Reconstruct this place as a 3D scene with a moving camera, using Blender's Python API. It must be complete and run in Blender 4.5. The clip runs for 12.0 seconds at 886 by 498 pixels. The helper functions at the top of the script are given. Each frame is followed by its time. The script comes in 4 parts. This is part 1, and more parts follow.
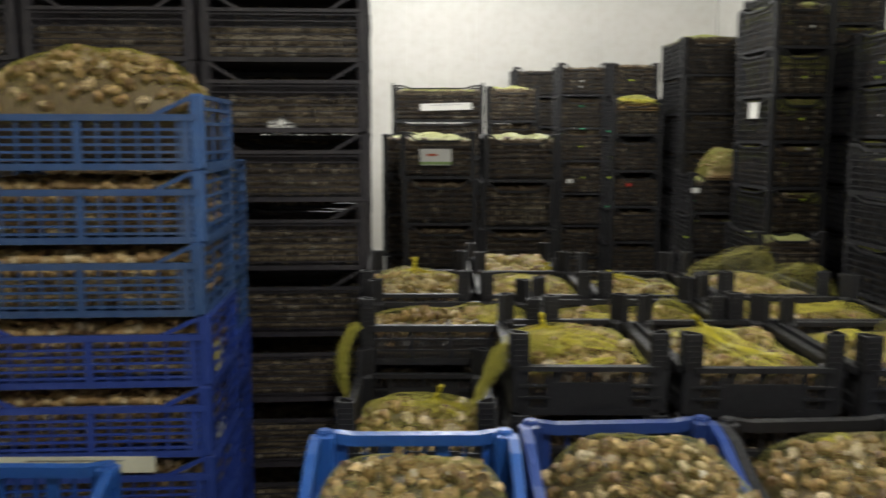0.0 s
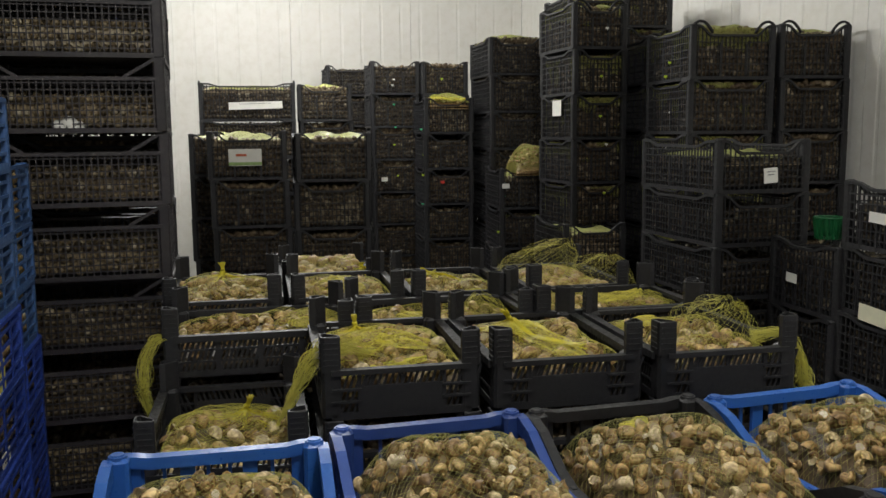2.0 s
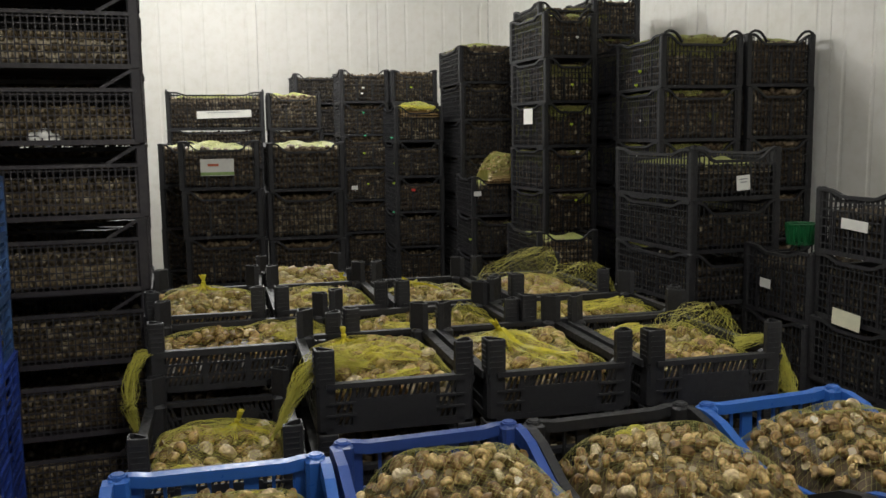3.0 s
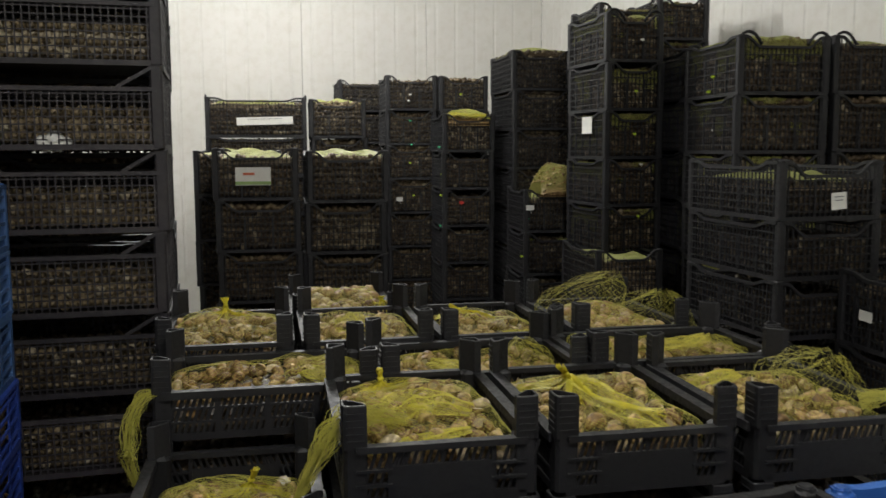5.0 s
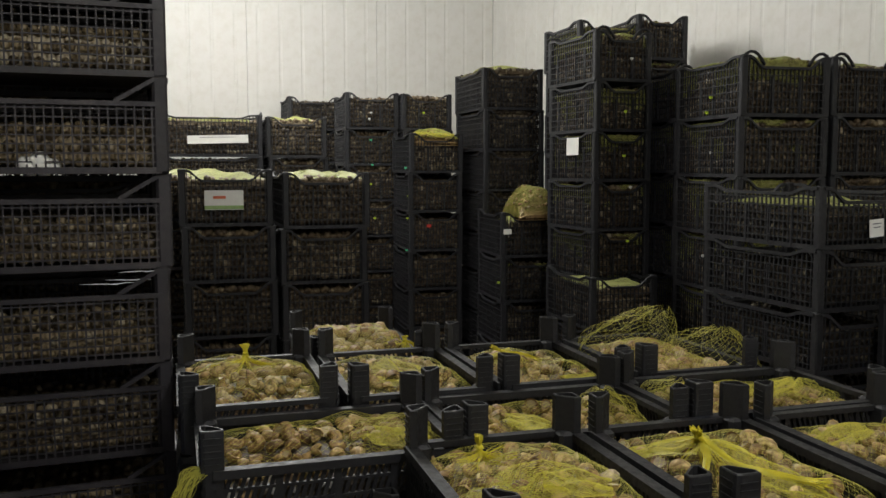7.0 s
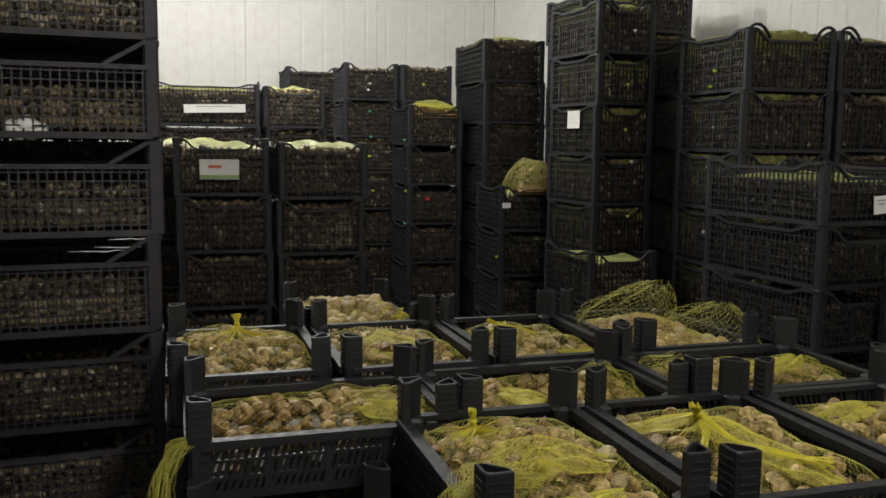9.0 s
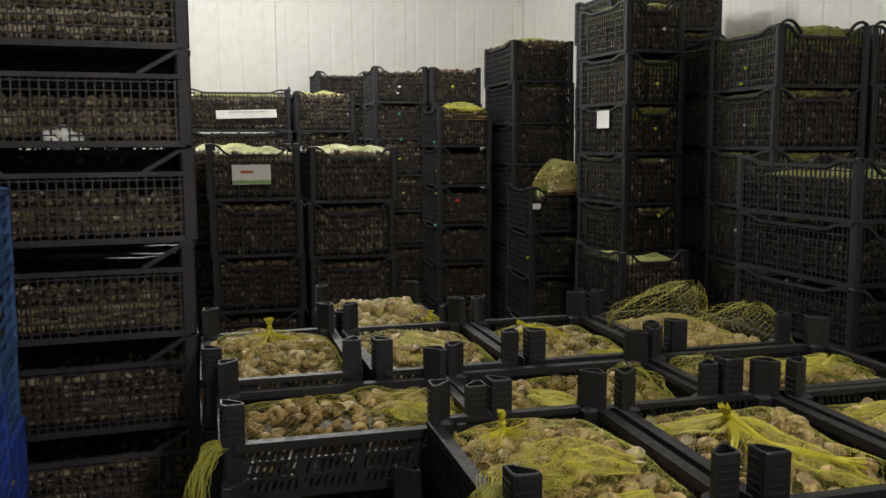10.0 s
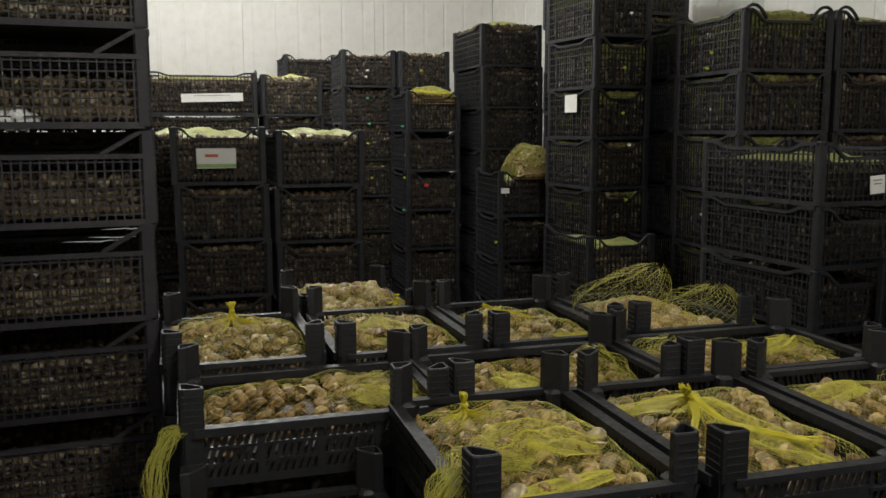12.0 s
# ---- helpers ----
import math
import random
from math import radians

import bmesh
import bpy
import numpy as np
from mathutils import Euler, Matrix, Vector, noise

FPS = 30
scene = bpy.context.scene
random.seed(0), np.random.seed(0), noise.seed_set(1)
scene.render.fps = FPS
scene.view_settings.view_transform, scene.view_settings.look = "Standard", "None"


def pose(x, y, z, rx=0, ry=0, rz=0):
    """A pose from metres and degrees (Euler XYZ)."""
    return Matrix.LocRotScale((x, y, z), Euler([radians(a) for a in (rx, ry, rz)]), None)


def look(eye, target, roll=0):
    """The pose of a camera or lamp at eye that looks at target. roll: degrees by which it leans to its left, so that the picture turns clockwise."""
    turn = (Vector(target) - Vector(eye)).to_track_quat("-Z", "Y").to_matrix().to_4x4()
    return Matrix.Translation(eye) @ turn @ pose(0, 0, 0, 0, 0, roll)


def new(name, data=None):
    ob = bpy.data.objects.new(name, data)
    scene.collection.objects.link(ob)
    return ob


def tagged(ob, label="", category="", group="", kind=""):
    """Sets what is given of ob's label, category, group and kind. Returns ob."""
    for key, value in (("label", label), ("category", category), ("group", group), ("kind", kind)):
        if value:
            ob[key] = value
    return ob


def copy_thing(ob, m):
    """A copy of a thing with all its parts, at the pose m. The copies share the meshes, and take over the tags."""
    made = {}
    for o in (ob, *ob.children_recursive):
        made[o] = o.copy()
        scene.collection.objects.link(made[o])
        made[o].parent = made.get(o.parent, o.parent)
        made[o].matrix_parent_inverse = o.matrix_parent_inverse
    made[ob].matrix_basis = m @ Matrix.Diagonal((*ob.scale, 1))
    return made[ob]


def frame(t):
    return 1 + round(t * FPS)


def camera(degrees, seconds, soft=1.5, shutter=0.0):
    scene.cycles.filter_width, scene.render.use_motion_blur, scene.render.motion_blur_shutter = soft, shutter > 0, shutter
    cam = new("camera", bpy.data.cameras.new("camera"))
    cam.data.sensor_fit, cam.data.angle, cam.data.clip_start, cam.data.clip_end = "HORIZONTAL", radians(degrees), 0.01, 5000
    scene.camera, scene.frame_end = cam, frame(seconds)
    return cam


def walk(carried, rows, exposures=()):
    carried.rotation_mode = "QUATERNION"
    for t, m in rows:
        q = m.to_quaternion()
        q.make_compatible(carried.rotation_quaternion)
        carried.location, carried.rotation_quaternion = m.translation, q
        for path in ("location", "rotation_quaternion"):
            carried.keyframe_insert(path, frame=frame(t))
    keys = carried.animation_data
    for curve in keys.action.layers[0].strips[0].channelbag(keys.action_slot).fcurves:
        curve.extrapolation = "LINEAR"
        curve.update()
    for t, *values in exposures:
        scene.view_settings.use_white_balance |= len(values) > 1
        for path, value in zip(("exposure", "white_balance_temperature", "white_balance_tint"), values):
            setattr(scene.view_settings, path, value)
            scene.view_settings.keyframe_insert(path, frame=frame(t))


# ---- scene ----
cam = camera(53.7, 12.0, shutter=0.6)
PATH = [
    (0, (0.162, -0.625, 1.491), (0.008, 1.352, 1.231), 0.0),
    (0.5, (0.189, -0.611, 1.49), (0.296, 1.369, 1.226), -0.4),
    (1, (0.191, -0.599, 1.491), (0.406, 1.372, 1.232), -0.6),
    (1.5, (0.196, -0.593, 1.489), (0.439, 1.375, 1.226), -0.6),
    (2, (0.193, -0.581, 1.489), (0.444, 1.385, 1.225), -0.5),
    (2.5, (0.177, -0.579, 1.496), (0.455, 1.383, 1.225), -0.7),
    (2.7, (0.159, -0.58, 1.505), (0.467, 1.38, 1.257), -1.0),
    (4.3, (0.059, -0.419, 1.482), (0.455, 1.521, 1.197), 0.4),
    (4.5, (0.093, -0.352, 1.481), (0.466, 1.596, 1.226), 0.6),
    (5, (0.164, -0.229, 1.495), (0.399, 1.744, 1.269), -0.2),
    (5.5, (0.115, -0.143, 1.492), (0.334, 1.831, 1.259), 0.7),
    (6, (-0.029, -0.004, 1.51), (0.421, 1.933, 1.295), -0.2),
    (6.5, (-0.131, 0.061, 1.52), (0.372, 1.986, 1.318), -0.1),
    (7, (-0.14, 0.093, 1.512), (0.291, 2.037, 1.327), -0.0),
    (7.2, (-0.136, 0.099, 1.512), (0.313, 2.039, 1.32), 0.5),
    (8.8, (-0.123, 0.125, 1.501), (0.321, 2.062, 1.276), 0.8),
    (9, (-0.124, 0.133, 1.498), (0.308, 2.071, 1.256), 0.7),
    (9.5, (-0.124, 0.132, 1.501), (0.278, 2.077, 1.263), -0.0),
    (10, (-0.119, 0.118, 1.504), (0.241, 2.07, 1.264), -0.2),
    (10.5, (-0.096, 0.116, 1.5), (0.33, 2.054, 1.251), -0.2),
    (11, (-0.082, 0.108, 1.499), (0.379, 2.037, 1.24), -0.2),
    (11.5, (-0.09, 0.114, 1.494), (0.351, 2.047, 1.227), 0.0),
    (12, (-0.1, 0.126, 1.495), (0.323, 2.062, 1.223), -0.1),
]
walk(cam, [(t, look(eye, target, roll)) for t, eye, target, roll in PATH],
     exposures=[(0.0, 0.06), (1.5, 0.0), (2.5, 0.0), (4.5, -0.1), (7.0, -0.1), (9.0, -0.08), (12.0, -0.16)])

# ---------------------------------------------------------------- light
world = bpy.data.worlds.new("cold_room_world")
scene.world = world
world.use_nodes = True
world.node_tree.nodes["Background"].inputs[0].default_value = (0.02, 0.022, 0.025, 1)
world.node_tree.nodes["Background"].inputs[1].default_value = 1.0

ROOM = pose(2.075, 7.97, 0, 0, 0, 10.0)   # inner corner of back wall and right wall
CEIL = 3.35
LAMPS = [(-2.7, -2.0, 110.0), (-2.6, -3.4, 48.0), (-2.8, -7.7, 92.0)]
LAMP_COLOR = (0.985, 0.98, 0.97)


# ---------------------------------------------------------------- materials
def material(name):
    m = bpy.data.materials.new(name)
    m.use_nodes = True
    nt = m.node_tree
    return m, nt, nt.nodes["Principled BSDF"]


def ramp(nt, src, stops):
    r = nt.nodes.new("ShaderNodeValToRGB")
    while len(r.color_ramp.elements) < len(stops):
        r.color_ramp.elements.new(0.5)
    for e, (p, c) in zip(r.color_ramp.elements, stops):
        e.position, e.color = p, (*c, 1)
    nt.links.new(src, r.inputs[0])
    return r


def noise_tex(nt, scale, detail=4, coord="Object", rough=0.6):
    co = nt.nodes.new("ShaderNodeTexCoord")
    n = nt.nodes.new("ShaderNodeTexNoise")
    n.inputs["Scale"].default_value, n.inputs["Detail"].default_value = scale, detail
    n.inputs["Roughness"].default_value = rough
    nt.links.new(co.outputs[coord], n.inputs["Vector"])
    return n


def add_bump(nt, b, src, strength, dist):
    bp = nt.nodes.new("ShaderNodeBump")
    bp.inputs["Strength"].default_value, bp.inputs["Distance"].default_value = strength, dist
    nt.links.new(src, bp.inputs["Height"])
    nt.links.new(bp.outputs[0], b.inputs["Normal"])


def mixed(nt, fac, a, b, kind="MIX"):
    m = nt.nodes.new("ShaderNodeMix")
    m.data_type, m.blend_type = "RGBA", kind
    for sock, v in ((m.inputs[0], fac), (m.inputs[6], a), (m.inputs[7], b)):
        if isinstance(v, (int, float)):
            sock.default_value = v
        elif isinstance(v, tuple):
            sock.default_value = (*v, 1)
        else:
            nt.links.new(v, sock)
    return m.outputs[2]


def plastic(name, base, dust, dust_amount=0.5, rough=0.42):
    m, nt, b = material(name)
    big = noise_tex(nt, 7.0, 5)
    fine = noise_tex(nt, 90.0, 3)
    f = ramp(nt, big.outputs["Fac"], [(0.42, (0, 0, 0)), (0.78, (dust_amount,) * 3)])
    c = mixed(nt, f.outputs[0], base, dust)
    info = nt.nodes.new("ShaderNodeObjectInfo")
    tone = ramp(nt, info.outputs["Random"], [(0.0, (0.75,) * 3), (1.0, (1.25,) * 3)])
    c = mixed(nt, 1.0, c, tone.outputs[0], "MULTIPLY")
    nt.links.new(c, b.inputs["Base Color"])
    r = ramp(nt, fine.outputs["Fac"], [(0.3, (rough - 0.1,) * 3), (0.7, (rough + 0.18,) * 3)])
    nt.links.new(r.outputs[0], b.inputs["Roughness"])
    add_bump(nt, b, fine.outputs["Fac"], 0.15, 0.002)
    return m


BLACK = plastic("black_plastic", (0.011, 0.011, 0.013), (0.02, 0.0195, 0.02), 0.6, 0.52)
DUSTY = plastic("dusty_black_plastic", (0.028, 0.025, 0.029), (0.08, 0.07, 0.067), 0.7, 0.5)
BLUE = plastic("bright_blue_plastic", (0.018, 0.095, 0.37), (0.04, 0.125, 0.36), 0.5, 0.36)
NAVY = plastic("deep_blue_plastic", (0.018, 0.05, 0.215), (0.04, 0.075, 0.225), 0.5, 0.38)
STEEL_BLUE = plastic("faded_blue_plastic", (0.033, 0.09, 0.235), (0.1, 0.14, 0.23), 0.7, 0.5)
COBALT = plastic("cobalt_plastic", (0.022, 0.055, 0.29), (0.06, 0.095, 0.29), 0.5, 0.42)
GREENISH = plastic("green_plastic", (0.006, 0.1, 0.03), (0.015, 0.12, 0.045), 0.4, 0.4)


def shell_material(name, dark, mid, light, pale=(0.66, 0.58, 0.42), coil=False):
    m, nt, b = material(name)
    geo, info = nt.nodes.new("ShaderNodeNewGeometry"), nt.nodes.new("ShaderNodeObjectInfo")
    add = nt.nodes.new("ShaderNodeMath")
    add.operation = "ADD"
    nt.links.new(geo.outputs["Random Per Island"], add.inputs[0])
    nt.links.new(info.outputs["Random"], add.inputs[1])
    fr = nt.nodes.new("ShaderNodeMath")
    fr.operation = "FRACT"
    nt.links.new(add.outputs[0], fr.inputs[0])
    tone = ramp(nt, fr.outputs[0], [(0.0, dark), (0.45, mid), (0.85, light), (1.0, pale)])
    n = noise_tex(nt, 160.0, 4)
    streak = ramp(nt, n.outputs["Fac"], [(0.3, (0.45, 0.4, 0.34)), (0.62, (1.1, 1.08, 1.0))])
    c = mixed(nt, 1.0, tone.outputs[0], streak.outputs[0], "MULTIPLY")
    if coil:
        wave = nt.nodes.new("ShaderNodeTexWave")
        wave.wave_type, wave.rings_direction = "RINGS", "Z"
        wave.inputs["Scale"].default_value, wave.inputs["Distortion"].default_value = 48.0, 2.5
        wave.inputs["Detail"].default_value = 2.0
        co = nt.nodes.new("ShaderNodeTexCoord")
        nt.links.new(co.outputs["Object"], wave.inputs["Vector"])
        bands = ramp(nt, wave.outputs["Fac"], [(0.15, (0.66, 0.62, 0.55)), (0.6, (1.12, 1.11, 1.08))])
        c = mixed(nt, 1.0, c, bands.outputs[0], "MULTIPLY")
    nt.links.new(c, b.inputs["Base Color"])
    b.inputs["Roughness"].default_value = 0.52
    add_bump(nt, b, n.outputs["Fac"], 0.35, 0.002)
    return m


SHELL = shell_material("snail_shell", (0.18, 0.11, 0.045), (0.42, 0.275, 0.115), (0.6, 0.45, 0.22), coil=True)
SHELL_DUSTY = shell_material("dusty_snail_shell", (0.11, 0.085, 0.05), (0.22, 0.17, 0.1), (0.36, 0.29, 0.18), (0.6, 0.54, 0.42))
# Darker copy of the shell colours, with the shade inside crates put in.
SHELL_SHADED = shell_material("shaded_snail_shell", (0.06, 0.04, 0.022), (0.12, 0.084, 0.045), (0.2, 0.15, 0.088), (0.5, 0.43, 0.31))


def plain(name, color, rough=0.6, scale=30.0, spread=0.15):
    m, nt, b = material(name)
    n = noise_tex(nt, scale, 4)
    lo, hi = tuple(c * (1 - spread) for c in color), tuple(min(1, c * (1 + spread)) for c in color)
    nt.links.new(ramp(nt, n.outputs["Fac"], [(0.3, lo), (0.7, hi)]).outputs[0], b.inputs["Base Color"])
    b.inputs["Roughness"].default_value = rough
    return m


SHELL_LID = plain("shell_opening", (0.34, 0.26, 0.15), 0.45, 60)
SHELL_MOUTH = plain("pale_shell_mouth", (0.68, 0.62, 0.5), 0.4, 60)
PAPER = plain("white_paper", (0.78, 0.77, 0.72), 0.7, 20, 0.06)
CARD_GREEN = plain("green_print", (0.28, 0.42, 0.14), 0.6)
CARD_RED = plain("red_print", (0.6, 0.13, 0.05), 0.6)
INK = plain("grey_ink", (0.12, 0.12, 0.13), 0.6)
CREAM = plain("cream_paper", (0.7, 0.68, 0.5), 0.7, 12, 0.1)
YELLOW_CARD = plain("yellow_paper", (0.75, 0.65, 0.12), 0.6, 12, 0.1)
WOOD = plain("pallet_wood", (0.25, 0.17, 0.1), 0.8, 14, 0.4)
# Stretch film with its glint painted in as an even pale colour.
WRAP = plain("pale_film_glint", (0.75, 0.75, 0.78), 0.18, 40, 0.1)


def net_material(name, color):
    m, nt, b = material(name)
    n = noise_tex(nt, 25.0, 2)
    lo = tuple(c * 0.75 for c in color)
    nt.links.new(ramp(nt, n.outputs["Fac"], [(0.35, lo), (0.65, color)]).outputs[0], b.inputs["Base Color"])
    b.inputs["Roughness"].default_value = 0.45
    b.inputs["Subsurface Weight"].default_value = 0.0
    tr = nt.nodes.new("ShaderNodeBsdfTranslucent")
    tr.inputs[0].default_value = (*color, 1)
    mx = nt.nodes.new("ShaderNodeMixShader")
    mx.inputs[0].default_value = 0.3
    nt.links.new(b.outputs[0], mx.inputs[1])
    nt.links.new(tr.outputs[0], mx.inputs[2])
    nt.links.new(mx.outputs[0], nt.nodes["Material Output"].inputs[0])
    return m


NET = net_material("yellow_net", (0.66, 0.62, 0.13))
NET_BRIGHT = net_material("bright_yellow_net", (0.85, 0.76, 0.06))
NET_FOLD = net_material("doubled_yellow_net", (0.78, 0.71, 0.1))
NET_GREEN = net_material("yellow_green_net", (0.5, 0.52, 0.12))
NET_PALE = net_material("pale_net", (0.47, 0.49, 0.17))
# Shell colours darkened furthest: the shade in rear and right stacks is painted in.
SHELL_DEEP_SHADE = shell_material("deep_shaded_snail_shell", (0.03, 0.02, 0.012), (0.06, 0.042, 0.024), (0.11, 0.085, 0.05), (0.3, 0.26, 0.18))
NET_OLIVE = net_material("olive_net", (0.36, 0.35, 0.1))


def wall_paint():
    m, nt, b = material("white_sheet_metal")
    big, fine = noise_tex(nt, 0.8, 5), noise_tex(nt, 14.0, 5)
    c1 = ramp(nt, big.outputs["Fac"], [(0.35, (0.7, 0.69, 0.64)), (0.7, (0.8, 0.79, 0.75))])
    c2 = ramp(nt, fine.outputs["Fac"], [(0.25, (0.9, 0.89, 0.86)), (0.55, (1, 1, 1))])
    nt.links.new(mixed(nt, 1.0, c1.outputs[0], c2.outputs[0], "MULTIPLY"), b.inputs["Base Color"])
    b.inputs["Roughness"].default_value = 0.62
    add_bump(nt, b, big.outputs["Fac"], 0.2, 0.02)
    return m


WALL = wall_paint()
CONCRETE = plain("concrete", (0.22, 0.21, 0.2), 0.75, 3.0, 0.3)


def lamp_material():
    m, nt, b = material("lamp_tube_glow")
    b.inputs["Base Color"].default_value = (0.9, 0.9, 0.85, 1)
    b.inputs["Emission Color"].default_value = (1.0, 0.93, 0.74, 1)
    b.inputs["Emission Strength"].default_value = 6.0
    return m


GLOW = lamp_material()


# ---------------------------------------------------------------- mesh tools
class Geo:
    """Collects vertices and faces of one mesh."""

    def __init__(self):
        self.v, self.f, self.m = [], [], []

    def add(self, vs, fs, mat=0):
        n = len(self.v)
        self.v.extend(vs)
        self.f.extend(tuple(i + n for i in f) for f in fs)
        self.m.extend([mat] * len(fs))

    def box(self, c, s, M=None, mat=0, ch=0.0):
        hx, hy, hz = s[0] / 2, s[1] / 2, s[2] / 2
        cx, cy, cz = c
        if ch > 0:
            a = [(-hx + ch, -hy), (hx - ch, -hy), (hx, -hy + ch), (hx, hy - ch), (hx - ch, hy), (-hx + ch, hy), (-hx, hy - ch), (-hx, -hy + ch)]
            k = 1 - ch / max(hx, hy)
            rings = [(-hz, k), (-hz + ch, 1), (hz - ch, 1), (hz, k)]
            vs = [(cx + x * q, cy + y * q, cz + z) for z, q in rings for x, y in a]
            fs = [tuple(range(7, -1, -1)), tuple(range(24, 32))]
            fs += [(r * 8 + i, r * 8 + (i + 1) % 8, r * 8 + 8 + (i + 1) % 8, r * 8 + 8 + i) for r in range(3) for i in range(8)]
        else:
            vs = [(cx + x * hx, cy + y * hy, cz + z * hz) for z in (-1, 1) for x, y in ((-1, -1), (1, -1), (1, 1), (-1, 1))]
            fs = [(3, 2, 1, 0), (4, 5, 6, 7), (0, 1, 5, 4), (1, 2, 6, 5), (2, 3, 7, 6), (3, 0, 4, 7)]
        if M is not None:
            vs = [tuple(M @ Vector(p)) for p in vs]
        self.add(vs, fs, mat)

    def tube(self, pts, radius, sides=4, mat=0):
        """A tube along a polyline; radius is a number or one for each point."""
        pts = [Vector(p) for p in pts]
        n, vs, fs = len(pts), [], []
        for i, p in enumerate(pts):
            d = (pts[min(i + 1, n - 1)] - pts[max(i - 1, 0)])
            d = d.normalized() if d.length > 1e-9 else Vector((0, 0, 1))
            a = d.cross(Vector((0, 0, 1)) if abs(d.z) < 0.9 else Vector((1, 0, 0))).normalized()
            b = d.cross(a)
            r = radius if isinstance(radius, (int, float)) else radius[i]
            for k in range(sides):
                t = 2 * math.pi * k / sides
                vs.append(tuple(p + r * (math.cos(t) * a + math.sin(t) * b)))
        for i in range(n - 1):
            for k in range(sides):
                k2 = (k + 1) % sides
                fs.append((i * sides + k, i * sides + k2, (i + 1) * sides + k2, (i + 1) * sides + k))
        fs.append(tuple(range(sides - 1, -1, -1)))
        fs.append(tuple(range((n - 1) * sides, n * sides)))
        self.add(vs, fs, mat)

    def bar(self, pts, w, h, M=None, mat=0):
        """A flat-topped rail along points in the local xz plane, w thick in y, h high."""
        vs, fs = [], []
        for x, z in pts:
            vs += [(x, -w / 2, z - h), (x, w / 2, z - h), (x, w / 2, z), (x, -w / 2, z)]
        for i in range(len(pts) - 1):
            for k in range(4):
                fs.append((i * 4 + k, i * 4 + 4 + k, i * 4 + 4 + (k + 1) % 4, i * 4 + (k + 1) % 4))
        n = len(pts) * 4
        fs += [(0, 1, 2, 3), (n - 1, n - 2, n - 3, n - 4)]
        if M is not None:
            vs = [tuple(M @ Vector(p)) for p in vs]
        self.add(vs, fs, mat)

    def mesh(self, name, mats, smooth=False):
        me = bpy.data.meshes.new(name)
        me.from_pydata(self.v, [], self.f)
        for mt in mats if isinstance(mats, (list, tuple)) else [mats]:
            me.materials.append(mt)
        if any(self.m):
            me.polygons.foreach_set("material_index", self.m)
        if smooth:
            me.polygons.foreach_set("use_smooth", [True] * len(me.polygons))
        me.update()
        return me


def part(name, geo, mats, parent, label="", smooth=False, at=None):
    me = geo if isinstance(geo, bpy.types.Mesh) else geo.mesh(name, mats, smooth)
    ob = new(name, me)
    ob.parent = parent
    if at is not None:
        ob.matrix_basis = at
    return tagged(ob, label) if label else ob


def thing(name, label, category, group="", m=None):
    ob = new(name)
    ob.empty_display_size = 0.1
    if m is not None:
        ob.matrix_basis = m
    return tagged(ob, label, category, group)


def structure(name, geo, mats, label, m=None):
    ob = new(name, geo.mesh(name, mats))
    if m is not None:
        ob.matrix_basis = m
    return tagged(ob, label, name.split("_")[0], kind="structure")


# ---------------------------------------------------------------- the room
W, D = 5.6, 10.6      # width to the left of the corner, depth towards the viewer
g = Geo()
g.box((-W / 2, -D / 2, -0.06), (W + 0.6, D + 0.6, 0.12))
structure("floor", g, CONCRETE, "bare grey concrete cold room floor", ROOM)
g = Geo()
g.box((-W / 2, -D / 2, CEIL + 0.06), (W + 0.6, D + 0.6, 0.12))
structure("ceiling", g, WALL, "white insulated panel ceiling", ROOM)


def panel_mesh(width, height):
    """A sheet-metal panel, front at y = 0, with shallow pressed ribs."""
    g, n = Geo(), 6
    prof = [(-width / 2 + 0.002, 0.0)]
    for i in range(n):
        x = -width / 2 + (i + 0.5) * width / n
        prof += [(x - 0.014, 0.0), (x - 0.008, 0.0028), (x + 0.008, 0.0028), (x + 0.014, 0.0)]
    prof += [(width / 2 - 0.002, 0.0)]
    vs = [(x, y, z) for z in (0.0, height) for x, y in prof] + [(width / 2 - 0.002, 0.03, z) for z in (0, height)] + [(-width / 2 + 0.002, 0.03, z) for z in (0, height)]
    k = len(prof)
    fs = [(i, i + 1, k + i + 1, k + i) for i in range(k - 1)] + [(k - 1, 2 * k, 2 * k + 1, 2 * k - 1), (2 * k + 2, 0, k, 2 * k + 3)]
    g.add(vs, fs)
    return g.mesh("panel", WALL)


PANEL = panel_mesh(1.12, CEIL)
for wname, length, m in (("wall_back", W, pose(0, 0, 0)), ("wall_right", D, pose(0, 0, 0, 0, 0, -90)),
                         ("wall_left", D, pose(-W, -D, 0, 0, 0, 90)), ("wall_front", W, pose(-W, -D, 0, 0, 0, 180))):
    # local frame: the wall runs along -x, its room side faces -y
    flip = wname in ("wall_right",)
    g = Geo()
    g.box((-length / 2 if not flip else length / 2, 0.09, CEIL / 2), (length, 0.12, CEIL))
    if wname in ("wall_left", "wall_front"):
        g = Geo()
        g.box((length / 2 if wname == "wall_left" else -length / 2, 0.09, CEIL / 2), (length, 0.12, CEIL))
    wall = structure(wname, g, WALL, "white ribbed sheet-metal cold room wall", ROOM @ m)
    sign = 1 if wname in ("wall_right", "wall_left") else -1
    for i in range(int(length / 1.12)):
        part("panel", PANEL, None, wall, at=pose(sign * (i + 0.5) * 1.12, 0, 0))


